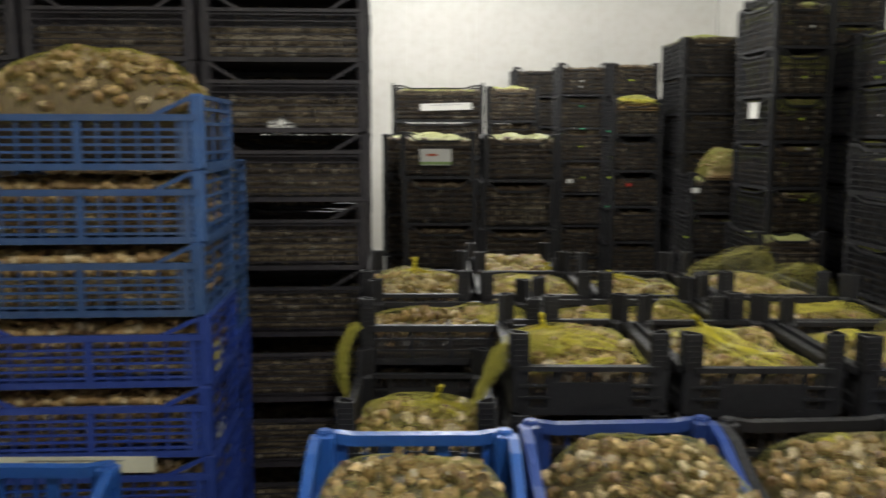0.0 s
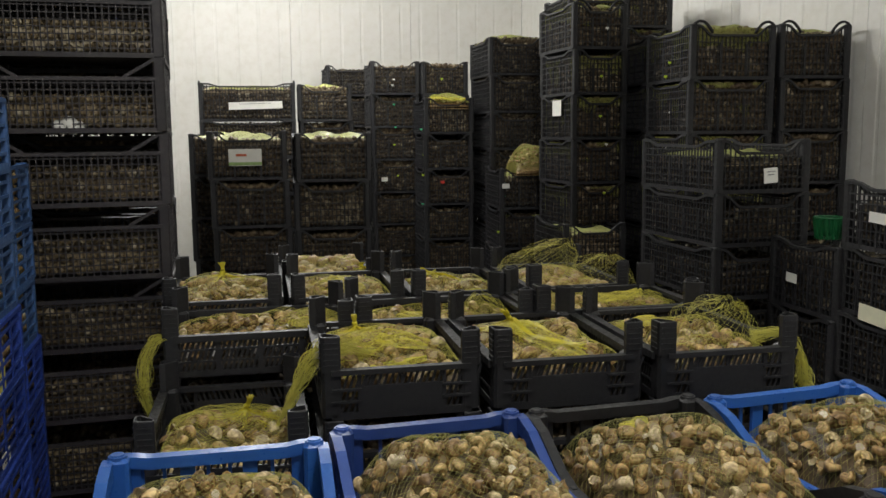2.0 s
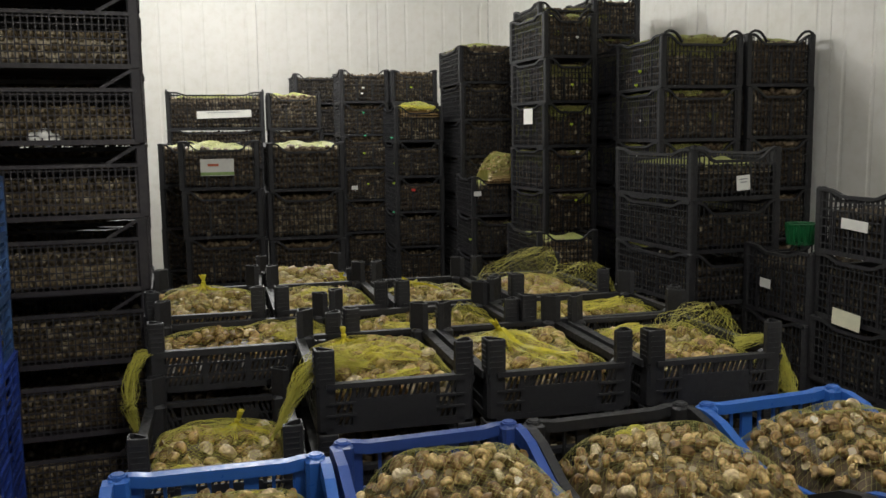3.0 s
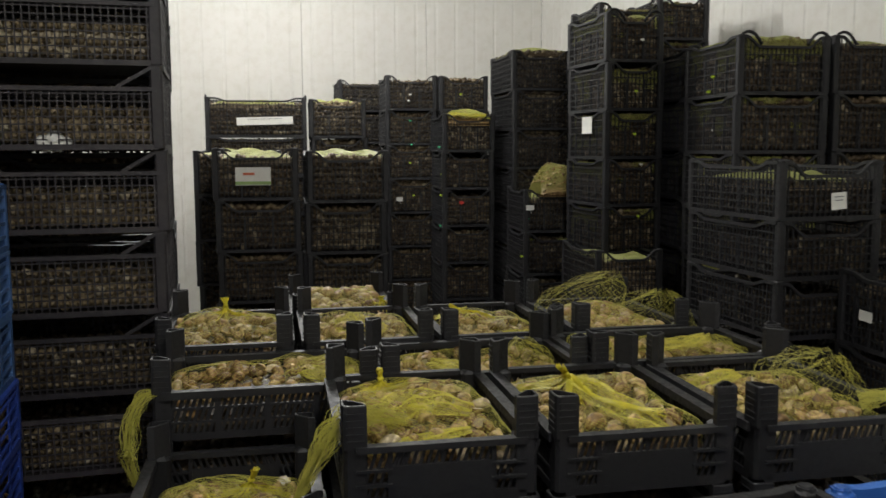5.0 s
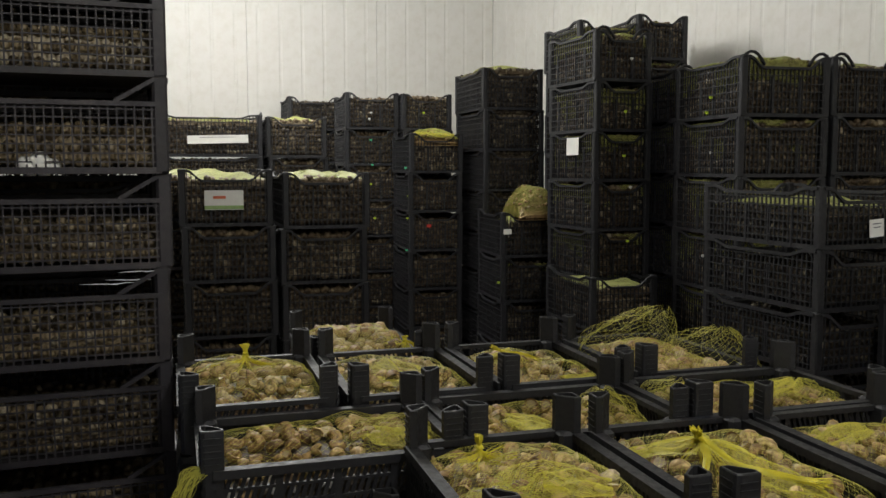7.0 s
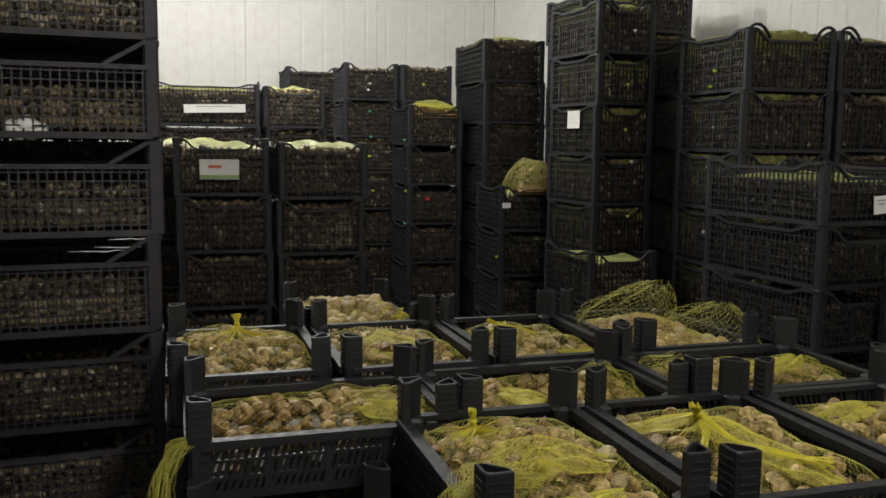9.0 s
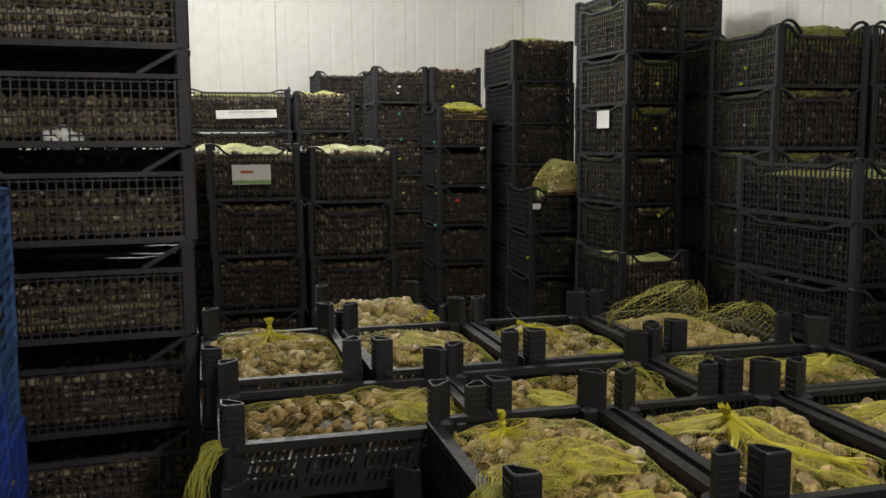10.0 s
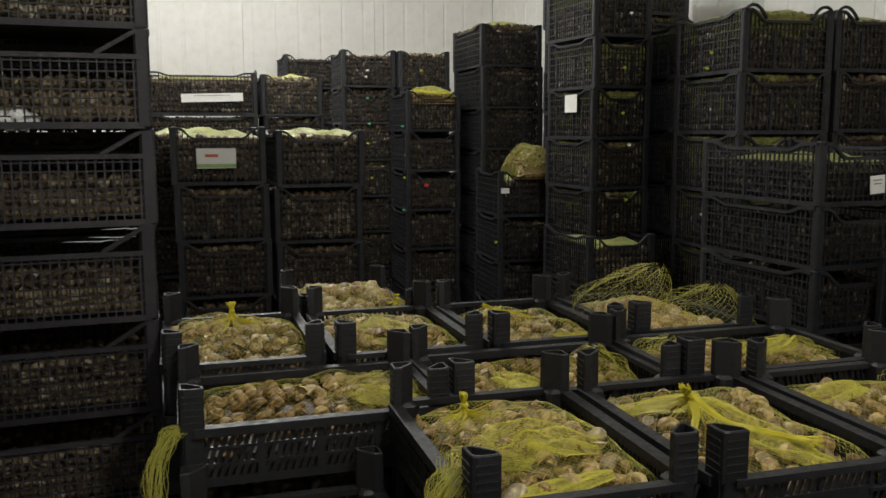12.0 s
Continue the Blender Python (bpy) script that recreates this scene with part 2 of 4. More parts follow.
def ceiling_lamp(x, y, watts):
    t = thing("ceiling_light", "white batten light with two fluorescent tubes on the ceiling", "light", "ceiling lights", ROOM @ pose(x, y, CEIL))
    g = Geo()
    g.box((0, 0, -0.03), (0.16, 1.25, 0.06), ch=0.01)
    part("housing", g, WALL, t)
    for s in (-0.045, 0.045):
        g = Geo()
        g.tube([(s, -0.58, -0.085), (s, 0.58, -0.085)], 0.013, 8)
        part("tube", g, GLOW, t, "glowing fluorescent tube", True)
    li = bpy.data.lights.new("tube_light", "POINT")
    li.shadow_soft_size, li.energy, li.color = 0.1, watts, LAMP_COLOR
    ob = new("tube_light", li)
    ob.parent = t
    ob.matrix_basis = pose(0, 0, -0.22)


for lx, ly, watts in LAMPS:
    ceiling_lamp(lx, ly, watts)


# ---------------------------------------------------------------- crates
def lattice(g, L, prof, z0, pitch, vb, hz, t, rim_w, rim_h, M, hb=0.006, skip=None):
    """An open plastic wall, L long in local x, with a rail along the profile prof [(x, z)], upright bars
    every pitch, and level bars at the heights hz."""
    def top(x):
        for (xa, za), (xb, zb) in zip(prof, prof[1:]):
            if xa <= x <= xb:
                return za + (zb - za) * (x - xa) / max(xb - xa, 1e-6)
        return prof[-1][1]
    g.bar(prof, rim_w, rim_h, M)
    g.box((0, 0, z0 + 0.008), (L, t * 1.25, 0.016), M)
    n = max(2, round(L / pitch))
    for i in range(1, n):
        x = -L / 2 + i * L / n
        if skip and skip[0] < x < skip[1]:
            continue
        zt = top(x) - rim_h * 0.5
        g.box((x, 0, (z0 + zt) / 2), (vb, t, zt - z0), M)
    for z in hz:
        xs = [x for x in np.linspace(-L / 2, L / 2, 41) if top(x) > z + hb]
        if xs:
            cuts = [xs[0]]
            for a, b in zip(xs, xs[1:]):
                if b - a > L / 30:
                    cuts += [a, b]
            cuts.append(xs[-1])
            for a, b in zip(cuts[::2], cuts[1::2]):
                g.box(((a + b) / 2, 0.0006, z), (b - a, t * 1.15, hb), M)


def dip(L, h, low, a, b):
    """The top line of a wall: high at the corners, lower by low in between, from a to b off each end."""
    pts = [(-L / 2, h), (-L / 2 + a, h)]
    for k in range(1, 4):
        u = k / 4
        pts.append((-L / 2 + a + (b - a) * u, h - low * (3 * u * u - 2 * u ** 3)))
    pts.append((-L / 2 + b, h - low))
    return pts + [(-x, z) for x, z in reversed(pts)]


def crate_parts(t, w, d, h, mat, short, long_, post=0.03, floor_label=""):
    """Parts of a crate, w in x, d in y, its floor at z = 0. short and long_ are settings of the walls."""
    for name, L, off, turn, s in (("end_wall", w, d / 2, 0, short), ("end_wall", w, d / 2, 180, short),
                                  ("side_wall", d, w / 2, 90, long_), ("side_wall", d, w / 2, -90, long_)):
        key = (name, w, d, h, mat.name)
        if key not in WALLS:
            g = Geo()
            L2 = L - post
            line = dip(L2, h, s["low"], s["a"], s["b"])
            if s.get("brace"):
                # a level rail, with slanting braces up to the corners
                line = [(-L2 / 2, h - s["low"]), (L2 / 2, h - s["low"])]
                for q in (-1, 1):
                    ends = [(q * (L2 / 2 - s["brace"]), h - s["low"] + 0.004), (q * (L2 / 2 - 0.012), h)]
                    g.bar(sorted(ends), 0.009, 0.012)
            lattice(g, L2, line, 0.0, s["pitch"], s["vb"], [h * f for f in s["hz"]], s.get("t", 0.005),
                    s.get("rim_w", 0.014), s.get("rim_h", 0.014), None, s.get("hb", 0.006))
            for x in s.get("ribs", ()):
                up = s.get("tall", 0.66)
                g.box((x * L2, 0, h * (up / 2 + 0.01)), (s.get("rib_w", 0.012), 0.0085, h * (up - 0.02)))
            if s.get("foot"):
                g.box((0, 0, s["foot"] / 2), (L2, 0.0075, s["foot"]))
            if s.get("leaning"):
                # three bays of slanting bars
                for z, e in ((0.07, 0.14), (0.36, 0.05), (0.64, 0.05)):
                    g.box((0, 0, h * z), (L2, 0.008, h * e))
                for x in (-0.475, -0.24, 0.0, 0.24, 0.475):
                    g.box((x * L2, 0, h * 0.46), (0.013, 0.0085, h * 0.86))
                for i in range(34):
                    x, k, w2 = -L2 / 2 + (i + 0.3) * L2 / 34, h * 0.26, 0.0038
                    lo, hi = h * 0.1, h * 0.92
                    g.add([(x - w2, -0.0025, lo), (x + w2, -0.0025, lo), (x + w2, 0.0025, lo), (x - w2, 0.0025, lo),
                           (x - w2 + k, -0.0025, hi), (x + w2 + k, -0.0025, hi), (x + w2 + k, 0.0025, hi), (x - w2 + k, 0.0025, hi)],
                          [(0, 1, 5, 4), (1, 2, 6, 5), (2, 3, 7, 6), (3, 0, 4, 7)])
            if s.get("slots"):
                # a solid field in the middle, slanting slots above it, open strips beside it
                lo, hi, fw = h * 0.14, h * 0.66, L2 * 0.58
                g.box((0, -0.001, (lo + hi) / 2), (fw, 0.006, hi - lo))
                g.box((0, 0, h * 0.06), (L2, 0.008, h * 0.12))
                for q in (-1, 1):
                    g.box((q * (fw / 2 + 0.004), 0, h * 0.45), (0.008, 0.0085, h * 0.86))
                    g.box((q * (L2 / 2 - 0.008), 0, h * 0.45), (0.02, 0.0075, h * 0.86))
                    for z in (0.36, 0.6):
                        g.box((q * (fw / 2 + (L2 - fw) / 4), -0.002, h * z), ((L2 - fw) / 2, 0.011, 0.005))
                n = int(L2 / 0.0125)
                for i in range(n):
                    x = -L2 / 2 + (i + 0.5) * L2 / n
                    zb, zt = (hi if abs(x) < fw / 2 else lo), h * 0.92
                    k = (zt - zb) * 0.35
                    w2 = 0.0026
                    g.add([(x - w2, -0.0025, zb), (x + w2, -0.0025, zb), (x + w2, 0.0025, zb), (x - w2, 0.0025, zb),
                           (x - w2 + k, -0.0025, zt), (x + w2 + k, -0.0025, zt), (x + w2 + k, 0.0025, zt), (x - w2 + k, 0.0025, zt)],
                          [(0, 1, 5, 4), (1, 2, 6, 5), (2, 3, 7, 6), (3, 0, 4, 7)])
            if s.get("plate"):
                g.box((0, -0.001, h * 0.42), (L2 * s["plate"], 0.007, h * 0.5))
            WALLS[key] = g.mesh(name, mat)
        part(name, WALLS[key], None, t, at=pose(0, 0, 0, 0, 0, turn) @ pose(0, -off + 0.004, 0))
    key = ("post", h, post, mat.name)
    if key not in WALLS:
        g = Geo()
        g.box((0, 0, h / 2 + 0.0015), (post, post, h + 0.003), ch=post * 0.16)
        WALLS[key] = g.mesh("corner_post", mat)
    for sx in (-1, 1):
        for sy in (-1, 1):
            part("corner_post", WALLS[key], None, t, at=pose(sx * (w / 2 - post / 2), sy * (d / 2 - post / 2), 0))
    key = ("base", w, d, mat.name)
    if key not in WALLS:
        g = Geo()
        g.box((0, 0, 0.006), (w - 0.012, d - 0.012, 0.008))
        WALLS[key] = g.mesh("base", mat)
    part("base", WALLS[key], None, t)
    return t


WALLS, PROTO = {}, {}
VENT_S = dict(low=0.046, a=0.022, b=0.09, pitch=0.0205, vb=0.0042, hz=(0.16, 0.29, 0.42, 0.55, 0.68), hb=0.0042, ribs=(-0.17, 0.17), rib_w=0.007, rim_h=0.011)
VENT_L = dict(low=0.02, a=0.05, b=0.13, pitch=0.0215, vb=0.0042, hz=(0.16, 0.29, 0.42, 0.55, 0.68, 0.81), hb=0.0045, ribs=(-0.3, -0.1, 0.1, 0.3), rib_w=0.007, rim_h=0.011)


def vent_crate(m, label="black ventilated plastic crate in a tall stack", w=0.395, d=0.595, h=0.243, group="black crates", mat=None):
    mat = mat or BLACK
    key = (w, d, h, mat.name)
    if key not in PROTO:
        PROTO[key] = crate_parts(thing("crate", label, "crate", group, m), w, d, h, mat, VENT_S, VENT_L)
        return tagged(PROTO[key], label)
    return tagged(copy_thing(PROTO[key], m), label)


LEFT_S = dict(low=0.0, a=0.05, b=0.1, pitch=0.02, vb=0.006, hz=(0.2, 0.4, 0.6))
LEFT_L = dict(low=0.062, a=0.0, b=0.1, brace=0.11, pitch=0.0205, vb=0.004, hz=(0.12, 0.21, 0.3, 0.39, 0.48, 0.57, 0.66), hb=0.0036, ribs=(), rim_h=0.012)


def deep_crate(m, label="dusty black crate with lowered side, stacked to the ceiling"):
    if "deep" not in PROTO:
        PROTO["deep"] = crate_parts(thing("crate", label, "crate", "dusty black crates", m), 0.4, 0.57, 0.2405, DUSTY, LEFT_S, LEFT_L, post=0.036)
        return PROTO["deep"]
    return copy_thing(PROTO["deep"], m)


SLAT_S = dict(low=0.0, a=0.05, b=0.1, pitch=0.13, vb=0.01, hz=(0.22, 0.42, 0.62, 0.82), hb=0.008, rim_h=0.01)
SLAT_L = dict(low=0.046, a=0.0, b=0.085, brace=0.1, pitch=0.048, vb=0.006, hz=(0.14, 0.24, 0.34, 0.44, 0.54), hb=0.006, rim_h=0.016, ribs=(-0.45, 0.0, 0.45), rib_w=0.02)


def slat_crate(m, mat, label):
    key = ("slat", mat.name)
    if key not in PROTO:
        PROTO[key] = crate_parts(thing("crate", label, "crate", "stacked blue crates", m), 0.4, 0.6, 0.18, mat, SLAT_S, SLAT_L, post=0.034)
        return PROTO[key]
    return copy_thing(PROTO[key], m)


TUB_S = dict(low=0.004, a=0.02, b=0.05, pitch=0.034, vb=0.006, hz=(0.22, 0.5), hb=0.005, t=0.005, rim_w=0.022, rim_h=0.02, ribs=(-0.43, -0.16, 0.16, 0.43), rib_w=0.024, foot=0.03, tall=0.9)
TUB_L = dict(low=0.062, a=0.03, b=0.2, pitch=0.034, vb=0.007, hz=(0.22, 0.42), hb=0.006, t=0.005, rim_w=0.018, rim_h=0.03, ribs=(-0.3, -0.1, 0.1, 0.3), rib_w=0.02, foot=0.03)


def tub_crate(m, mat, label):
    key = ("tub", mat.name)
    if key not in PROTO:
        t = crate_parts(thing("crate", label, "crate", "crates of loose snails", m), 0.35, 0.53, 0.178, mat, TUB_S, TUB_L, post=0.036)
        for sx in (-1, 1):
            for sy in (-1, 1):
                g = Geo()
                post = min((o for o in t.children if o.name.startswith("corner_post")), key=lambda o: (o.location - Vector((sx * 0.157, sy * 0.247, 0))).length)
                g.tube([(0, 0, 0.173), (0, 0, 0.184)], [0.0165, 0.0145], 14)
                g.tube([(0, 0, 0.183), (0, 0, 0.1865)], [0.0125, 0.0105], 14)
                part("corner_cap", g, mat, post)
        for sy in (-1,):
            g = Geo()
            g.tube([(-0.055, sy * 0.263, 0.167), (-0.04, sy * 0.277, 0.183), (0, sy * 0.282, 0.189), (0.04, sy * 0.277, 0.183), (0.055, sy * 0.263, 0.167)], 0.008, 8)
            part("handle", g, mat, t, smooth=True)
        PROTO[key] = t
        return t
    return copy_thing(PROTO[key], m)


POST_S = dict(low=0.0, a=0.05, b=0.1, pitch=0.3, vb=0.006, hz=(), t=0.006, rim_w=0.02, rim_h=0.011, slots=True)
POST_L = dict(POST_S, slots=False, leaning=True, rim_w=0.022, rim_h=0.016)


def stacking_post(g, p, z0, z1):
    """A hollow three-cornered post; its outer corner stands at the local origin, rounded, with ribs on the outer faces."""
    def ring(q, z):
        c = 0.009 + q
        return [(c, q, z), (p - q, q, z), (p - q, 0.014 - q * 0.4, z), (0.014 - q * 0.4, p - q, z), (q, p - q, z), (q, c, z), (q + 0.0025, q + 0.0025, z)]
    rings = [ring(0, z0), ring(0, z1 - 0.002), ring(0.001, z1), ring(0.0045, z1), ring(0.0045, z1 - 0.03)]
    n = 7
    fs = [(r * n + i, r * n + (i + 1) % n, r * n + n + (i + 1) % n, r * n + n + i) for r in range(4) for i in range(n)]
    fs.append(tuple(4 * n + i for i in range(n)))
    g.add([v for r in rings for v in r], fs)
    for i in range(5):
        z = z0 + 0.014 + i * 0.0115
        g.box((p * 0.52, -0.0006, z), (p * 0.72, 0.0022, 0.0028))
        g.box((-0.0006, p * 0.52, z), (0.0022, p * 0.72, 0.0028))


def post_crate(m, label="black plastic crate with raised corner posts", w=0.331):
    """A low crate with hollow ribbed posts that stand 70 mm above its rim."""
    if ("post", w) not in PROTO:
        d, h, p = 0.473, 0.106, 0.041
        t = thing("crate", label, "crate", "black post crates", m)
        crate_parts(t, w, d, h, BLACK, POST_S, POST_L, post=0.04)
        for sx in (-1, 1):
            for sy in (-1, 1):
                g = Geo()
                stacking_post(g, p, h - 0.004, h + 0.07)
                part("stacking_post", g, BLACK, t, at=pose(sx * (w / 2 + 0.002), sy * (d / 2 + 0.002), 0, 0, 0, {(-1, -1): 0, (1, -1): 90, (1, 1): 180, (-1, 1): 270}[sx, sy]))
        PROTO["post", w] = t
        return t
    return copy_thing(PROTO["post", w], m)


# ---------------------------------------------------------------- snails and nets
def shell_mesh(seed, turns=2.4, seg=11, ring=8):
    """One coiled snail shell about 34 mm across, with its mouth closed by a pale lid."""
    rng = random.Random(seed)
    g, n = Geo(), int(turns * seg)
    vs, fs = [], []
    grow = 0.30 + rng.uniform(-0.02, 0.02)
    for i in range(n + 1):
        th = 2 * math.pi * i / seg
        s = math.exp(grow * (th - 2 * math.pi * turns) / 1.7)
        R, r = 0.0095 * s, 0.0098 * s
        cx, cy, cz = R * math.cos(th), R * math.sin(th), 0.0085 * (1 - s)
        for k in range(ring):
            a = 2 * math.pi * k / ring
            q = R + r * math.cos(a) * 1.02
            vs.append((q * math.cos(th), q * math.sin(th), cz + r * 1.12 * math.sin(a)))
    for i in range(n):
        for k in range(ring):
            k2 = (k + 1) % ring
            fs.append((i * ring + k, (i + 1) * ring + k, (i + 1) * ring + k2, i * ring + k2))
    g.add(vs, fs)
    # the mouth: a lip turned in, and the opening set back
    last = [Vector(p) for p in vs[n * ring:]]
    mid = sum(last, Vector()) / ring
    back = Vector((math.sin(th), -math.cos(th), 0)) * 0.003
    lip = [mid + (p - mid) * 0.8 for p in last]
    deep = [mid + (p - mid) * 0.7 + back * (0.5 if seed % 9 else 0.1) for p in last]
    g.add([tuple(p) for p in last + lip + deep], [(r * ring + k, r * ring + (k + 1) % ring, (r + 1) * ring + (k + 1) % ring, (r + 1) * ring + k) for r in range(2) for k in range(ring)])
    g.add([tuple(p) for p in deep], [tuple(range(ring))], 1)
    g.add(vs[:ring], [tuple(range(ring - 1, -1, -1))])
    return g.mesh("snail", [SHELL, SHELL_MOUTH if seed % 9 == 0 else SHELL_LID], True)


SHELLS = [shell_mesh(s) for s in range(9)]

# a light shell: a squashed ball with a coil step, for the crowded stock
LOW_V, LOW_F = [], []
for zi, (zz, rr) in enumerate(((-0.8, 0.55), (0.0, 1.0), (0.75, 0.62))):
    for k in range(6):
        a = 2 * math.pi * (k + 0.5 * (zi % 2)) / 6
        e = 1.0 + 0.22 * math.cos(a)
        LOW_V.append((rr * e * math.cos(a), rr * math.sin(a), zz))
LOW_V += [(0, 0, -1.0), (0.12, 0, 1.05)]
for zi in range(2):
    for k in range(6):
        LOW_F.append((zi * 6 + k, zi * 6 + (k + 1) % 6, zi * 6 + 6 + (k + 1) % 6, zi * 6 + 6 + k))
LOW_F += [(18, (k + 1) % 6, k) for k in range(6)] + [(19, 12 + k, 12 + (k + 1) % 6) for k in range(6)]
LOW_V = np.array(LOW_V)


def low_shell(g, p, rng, size=0.0165):
    q = Euler((rng.uniform(0, 6.3), rng.uniform(0, 6.3), rng.uniform(0, 6.3))).to_matrix()
    s = size * rng.uniform(0.8, 1.15)
    v = (LOW_V * (s, s, s * 0.82)) @ np.array(q).T + np.array(p)
    g.add([tuple(x) for x in v], LOW_F)


def mound(seed, w, d, top, bulge, rough=0.02, soft=3.2):
    """The upper surface of a full bag: z over local (x, y)."""
    def height(x, y):
        u, v = abs(2 * x / w), abs(2 * y / d)
        e = max(0.0, 1 - u ** 3.2) ** 0.6 * max(0.0, 1 - v ** 3.2) ** 0.6
        k = noise.noise(Vector((x * 9 + seed * 7.1, y * 9, seed * 3.3)))
        return top + bulge * (e - 0.5) + rough * 1.6 * k * e
    return height


def core(g, w, d, z0, height, inset, n=12):
    """A closed body just below the surface, so that one cannot look through between the shells."""
    vs, fs = [], []
    for j in range(n + 1):
        for i in range(n + 1):
            x, y = -w / 2 + w * i / n, -d / 2 + d * j / n
            vs.append((x, y, max(z0 + 0.01, height(x, y) - inset)))
    for j in range(n):
        for i in range(n):
            a = j * (n + 1) + i
            fs.append((a, a + 1, a + n + 2, a + n + 1))
    g.add(vs, fs)
    g.box((0, 0, z0 + 0.01), (w, d, 0.012))
    edge = [i for i in range(n + 1)] + [j * (n + 1) + n for j in range(1, n + 1)] + [n * (n + 1) + i for i in range(n - 1, -1, -1)] + [j * (n + 1) for j in range(n - 1, 0, -1)]
    low = [(vs[i][0], vs[i][1], z0) for i in edge]
    k = len(edge)
    g.add([vs[i] for i in edge] + low, [(i, k + i, k + (i + 1) % k, (i + 1) % k) for i in range(k)])


def net_strands(g, w, d, height, lift, pitch, rng, r=0.0007, area=None):
    """Diamond net laid over the surface: two sets of slanting threads."""
    for s in (1, -1):
        c = -(w + d) / 2
        while c < (w + d) / 2:
            pts = []
            for i in range(41):
                x = -w / 2 + w * i / 40
                y = s * (x * 1.25) + c
                if abs(y) < d / 2 and (area is None or area(x, y)):
                    wob = 0.003 * noise.noise(Vector((x * 30, y * 30, c * 9)))
                    pts.append((x + wob, y - wob, height(x, y) + lift + 0.004 * noise.noise(Vector((x * 22, y * 22, 5)))))
                elif len(pts) > 2:
                    g.tube(pts, r, 3)
                    pts = []
                else:
                    pts = []
            if len(pts) > 2:
                g.tube(pts, r, 3)
            c += pitch * rng.uniform(0.85, 1.15)


def bundle(g, path, radii, n, rng, r=0.0006, wave=0.35):
    """Gathered net: n threads that follow a path, spread by the radius at each of its points."""
    path = [Vector(p) for p in path]
    fine, rad = [], []
    for i in range(len(path) - 1):
        p0, p1, p2, p3 = path[max(i - 1, 0)], path[i], path[i + 1], path[min(i + 2, len(path) - 1)]
        for k in range(5):
            u = k / 5
            fine.append(0.5 * (2 * p1 + (p2 - p0) * u + (2 * p0 - 5 * p1 + 4 * p2 - p3) * u * u + (3 * p1 - p0 - 3 * p2 + p3) * u ** 3))
            rad.append(radii[i] + (radii[i + 1] - radii[i]) * u)
    fine.append(path[-1])
    rad.append(radii[-1])
    for j in range(n):
        a, q, ph = rng.uniform(0, 6.28), math.sqrt(rng.uniform(0.02, 1)), rng.uniform(0, 6.28)
        tw = rng.uniform(-2.2, 2.2)
        pts = []
        for i, p in enumerate(fine):
            t = (fine[min(i + 1, len(fine) - 1)] - fine[max(i - 1, 0)]).normalized()
            side = t.cross(Vector((0, 0, 1)))
            side = side.normalized() if side.length > 0.05 else Vector((1, 0, 0))
            up = side.cross(t)
            b = a + tw * i / len(fine)
            k = q * (1 + wave * math.sin(ph + i * 0.9))
            pts.append(p + rad[i] * k * (math.cos(b) * side + 0.55 * math.sin(b) * up))
        g.tube(pts, r, 3)


def fold(g, path, widths, rng, r=0.0004, height=0.02, seed=0.0):
    """A crumpled piece of spare net: threads along and across a strip that follows the path."""
    path = [Vector(p) for p in path]
    n, k = 30, 18
    rows = []
    for i in range(n + 1):
        u = i / n * (len(path) - 1)
        a = min(int(u), len(path) - 2)
        p = path[a].lerp(path[a + 1], u - a)
        t = (path[a + 1] - path[a]).normalized()
        side = t.cross(Vector((0, 0, 1)))
        side = side.normalized() if side.length > 0.05 else Vector((1, 0, 0))
        wd = (widths[a] + (widths[a + 1] - widths[a]) * (u - a)) * (0.25 + 0.75 * math.sin(math.pi * (0.06 + 0.88 * i / n)) ** 0.6) * (1 + 0.25 * noise.noise(Vector((u * 3, seed, 1))))
        row = []
        for j in range(k + 1):
            v = j / k - 0.5
            z = height * (0.5 * abs(math.sin(v * 7 + seed + u * 2.3)) + 0.9 * noise.noise(Vector((v * 4, u * 2.5, seed))))
            row.append(p + side * (wd * v) + Vector((0, 0, z * (1 - (2 * v) ** 4))))
        rows.append(row)
    for s in (1, -1):
        for c in np.arange(-k, n + k, 0.8):
            pts = []
            for i in range(n + 1):
                j = s * (i - c) * 0.75 + (0 if s > 0 else k)
                if 0 <= j <= k - 0.001:
                    jj = int(j)
                    pts.append(rows[i][jj].lerp(rows[i][jj + 1], j - jj))
            if len(pts) > 1:
                g.tube(pts, r, 3)
    for j in range(0, k + 1, 3):
        g.tube([rows[i][j] for i in range(n + 1)], r, 3)


def dome(g, c, rad, peak, rng, n=32, r=0.0004):
    """Slack empty net puffed up: threads that run slantwise from its foot to the gathered peak, and bunch there."""
    c, rad, peak, s0 = Vector(c), Vector(rad), Vector(peak), rng.uniform(0, 9)
    for s in (1, -1):
        for k in range(n):
            a0, pts = 6.2832 * (k + rng.uniform(-0.2, 0.2)) / n, []
            for i in range(15):
                u = i / 14
                a = a0 + s * 1.5 * u
                q = math.cos(u * 1.45) ** 0.8
                p = Vector((rad.x * q * math.cos(a), rad.y * q * math.sin(a), rad.z * math.sin(u * 1.5)))
                d = Vector((math.cos(a), math.sin(a), u)) * 2.2
                p *= 1 + 0.28 * noise.noise(d + Vector((s0, s0, 0))) + 0.08 * abs(math.sin(4 * a + s0))
                pts.append(c + p + peak * u * u)
            g.tube(pts, r, 3)


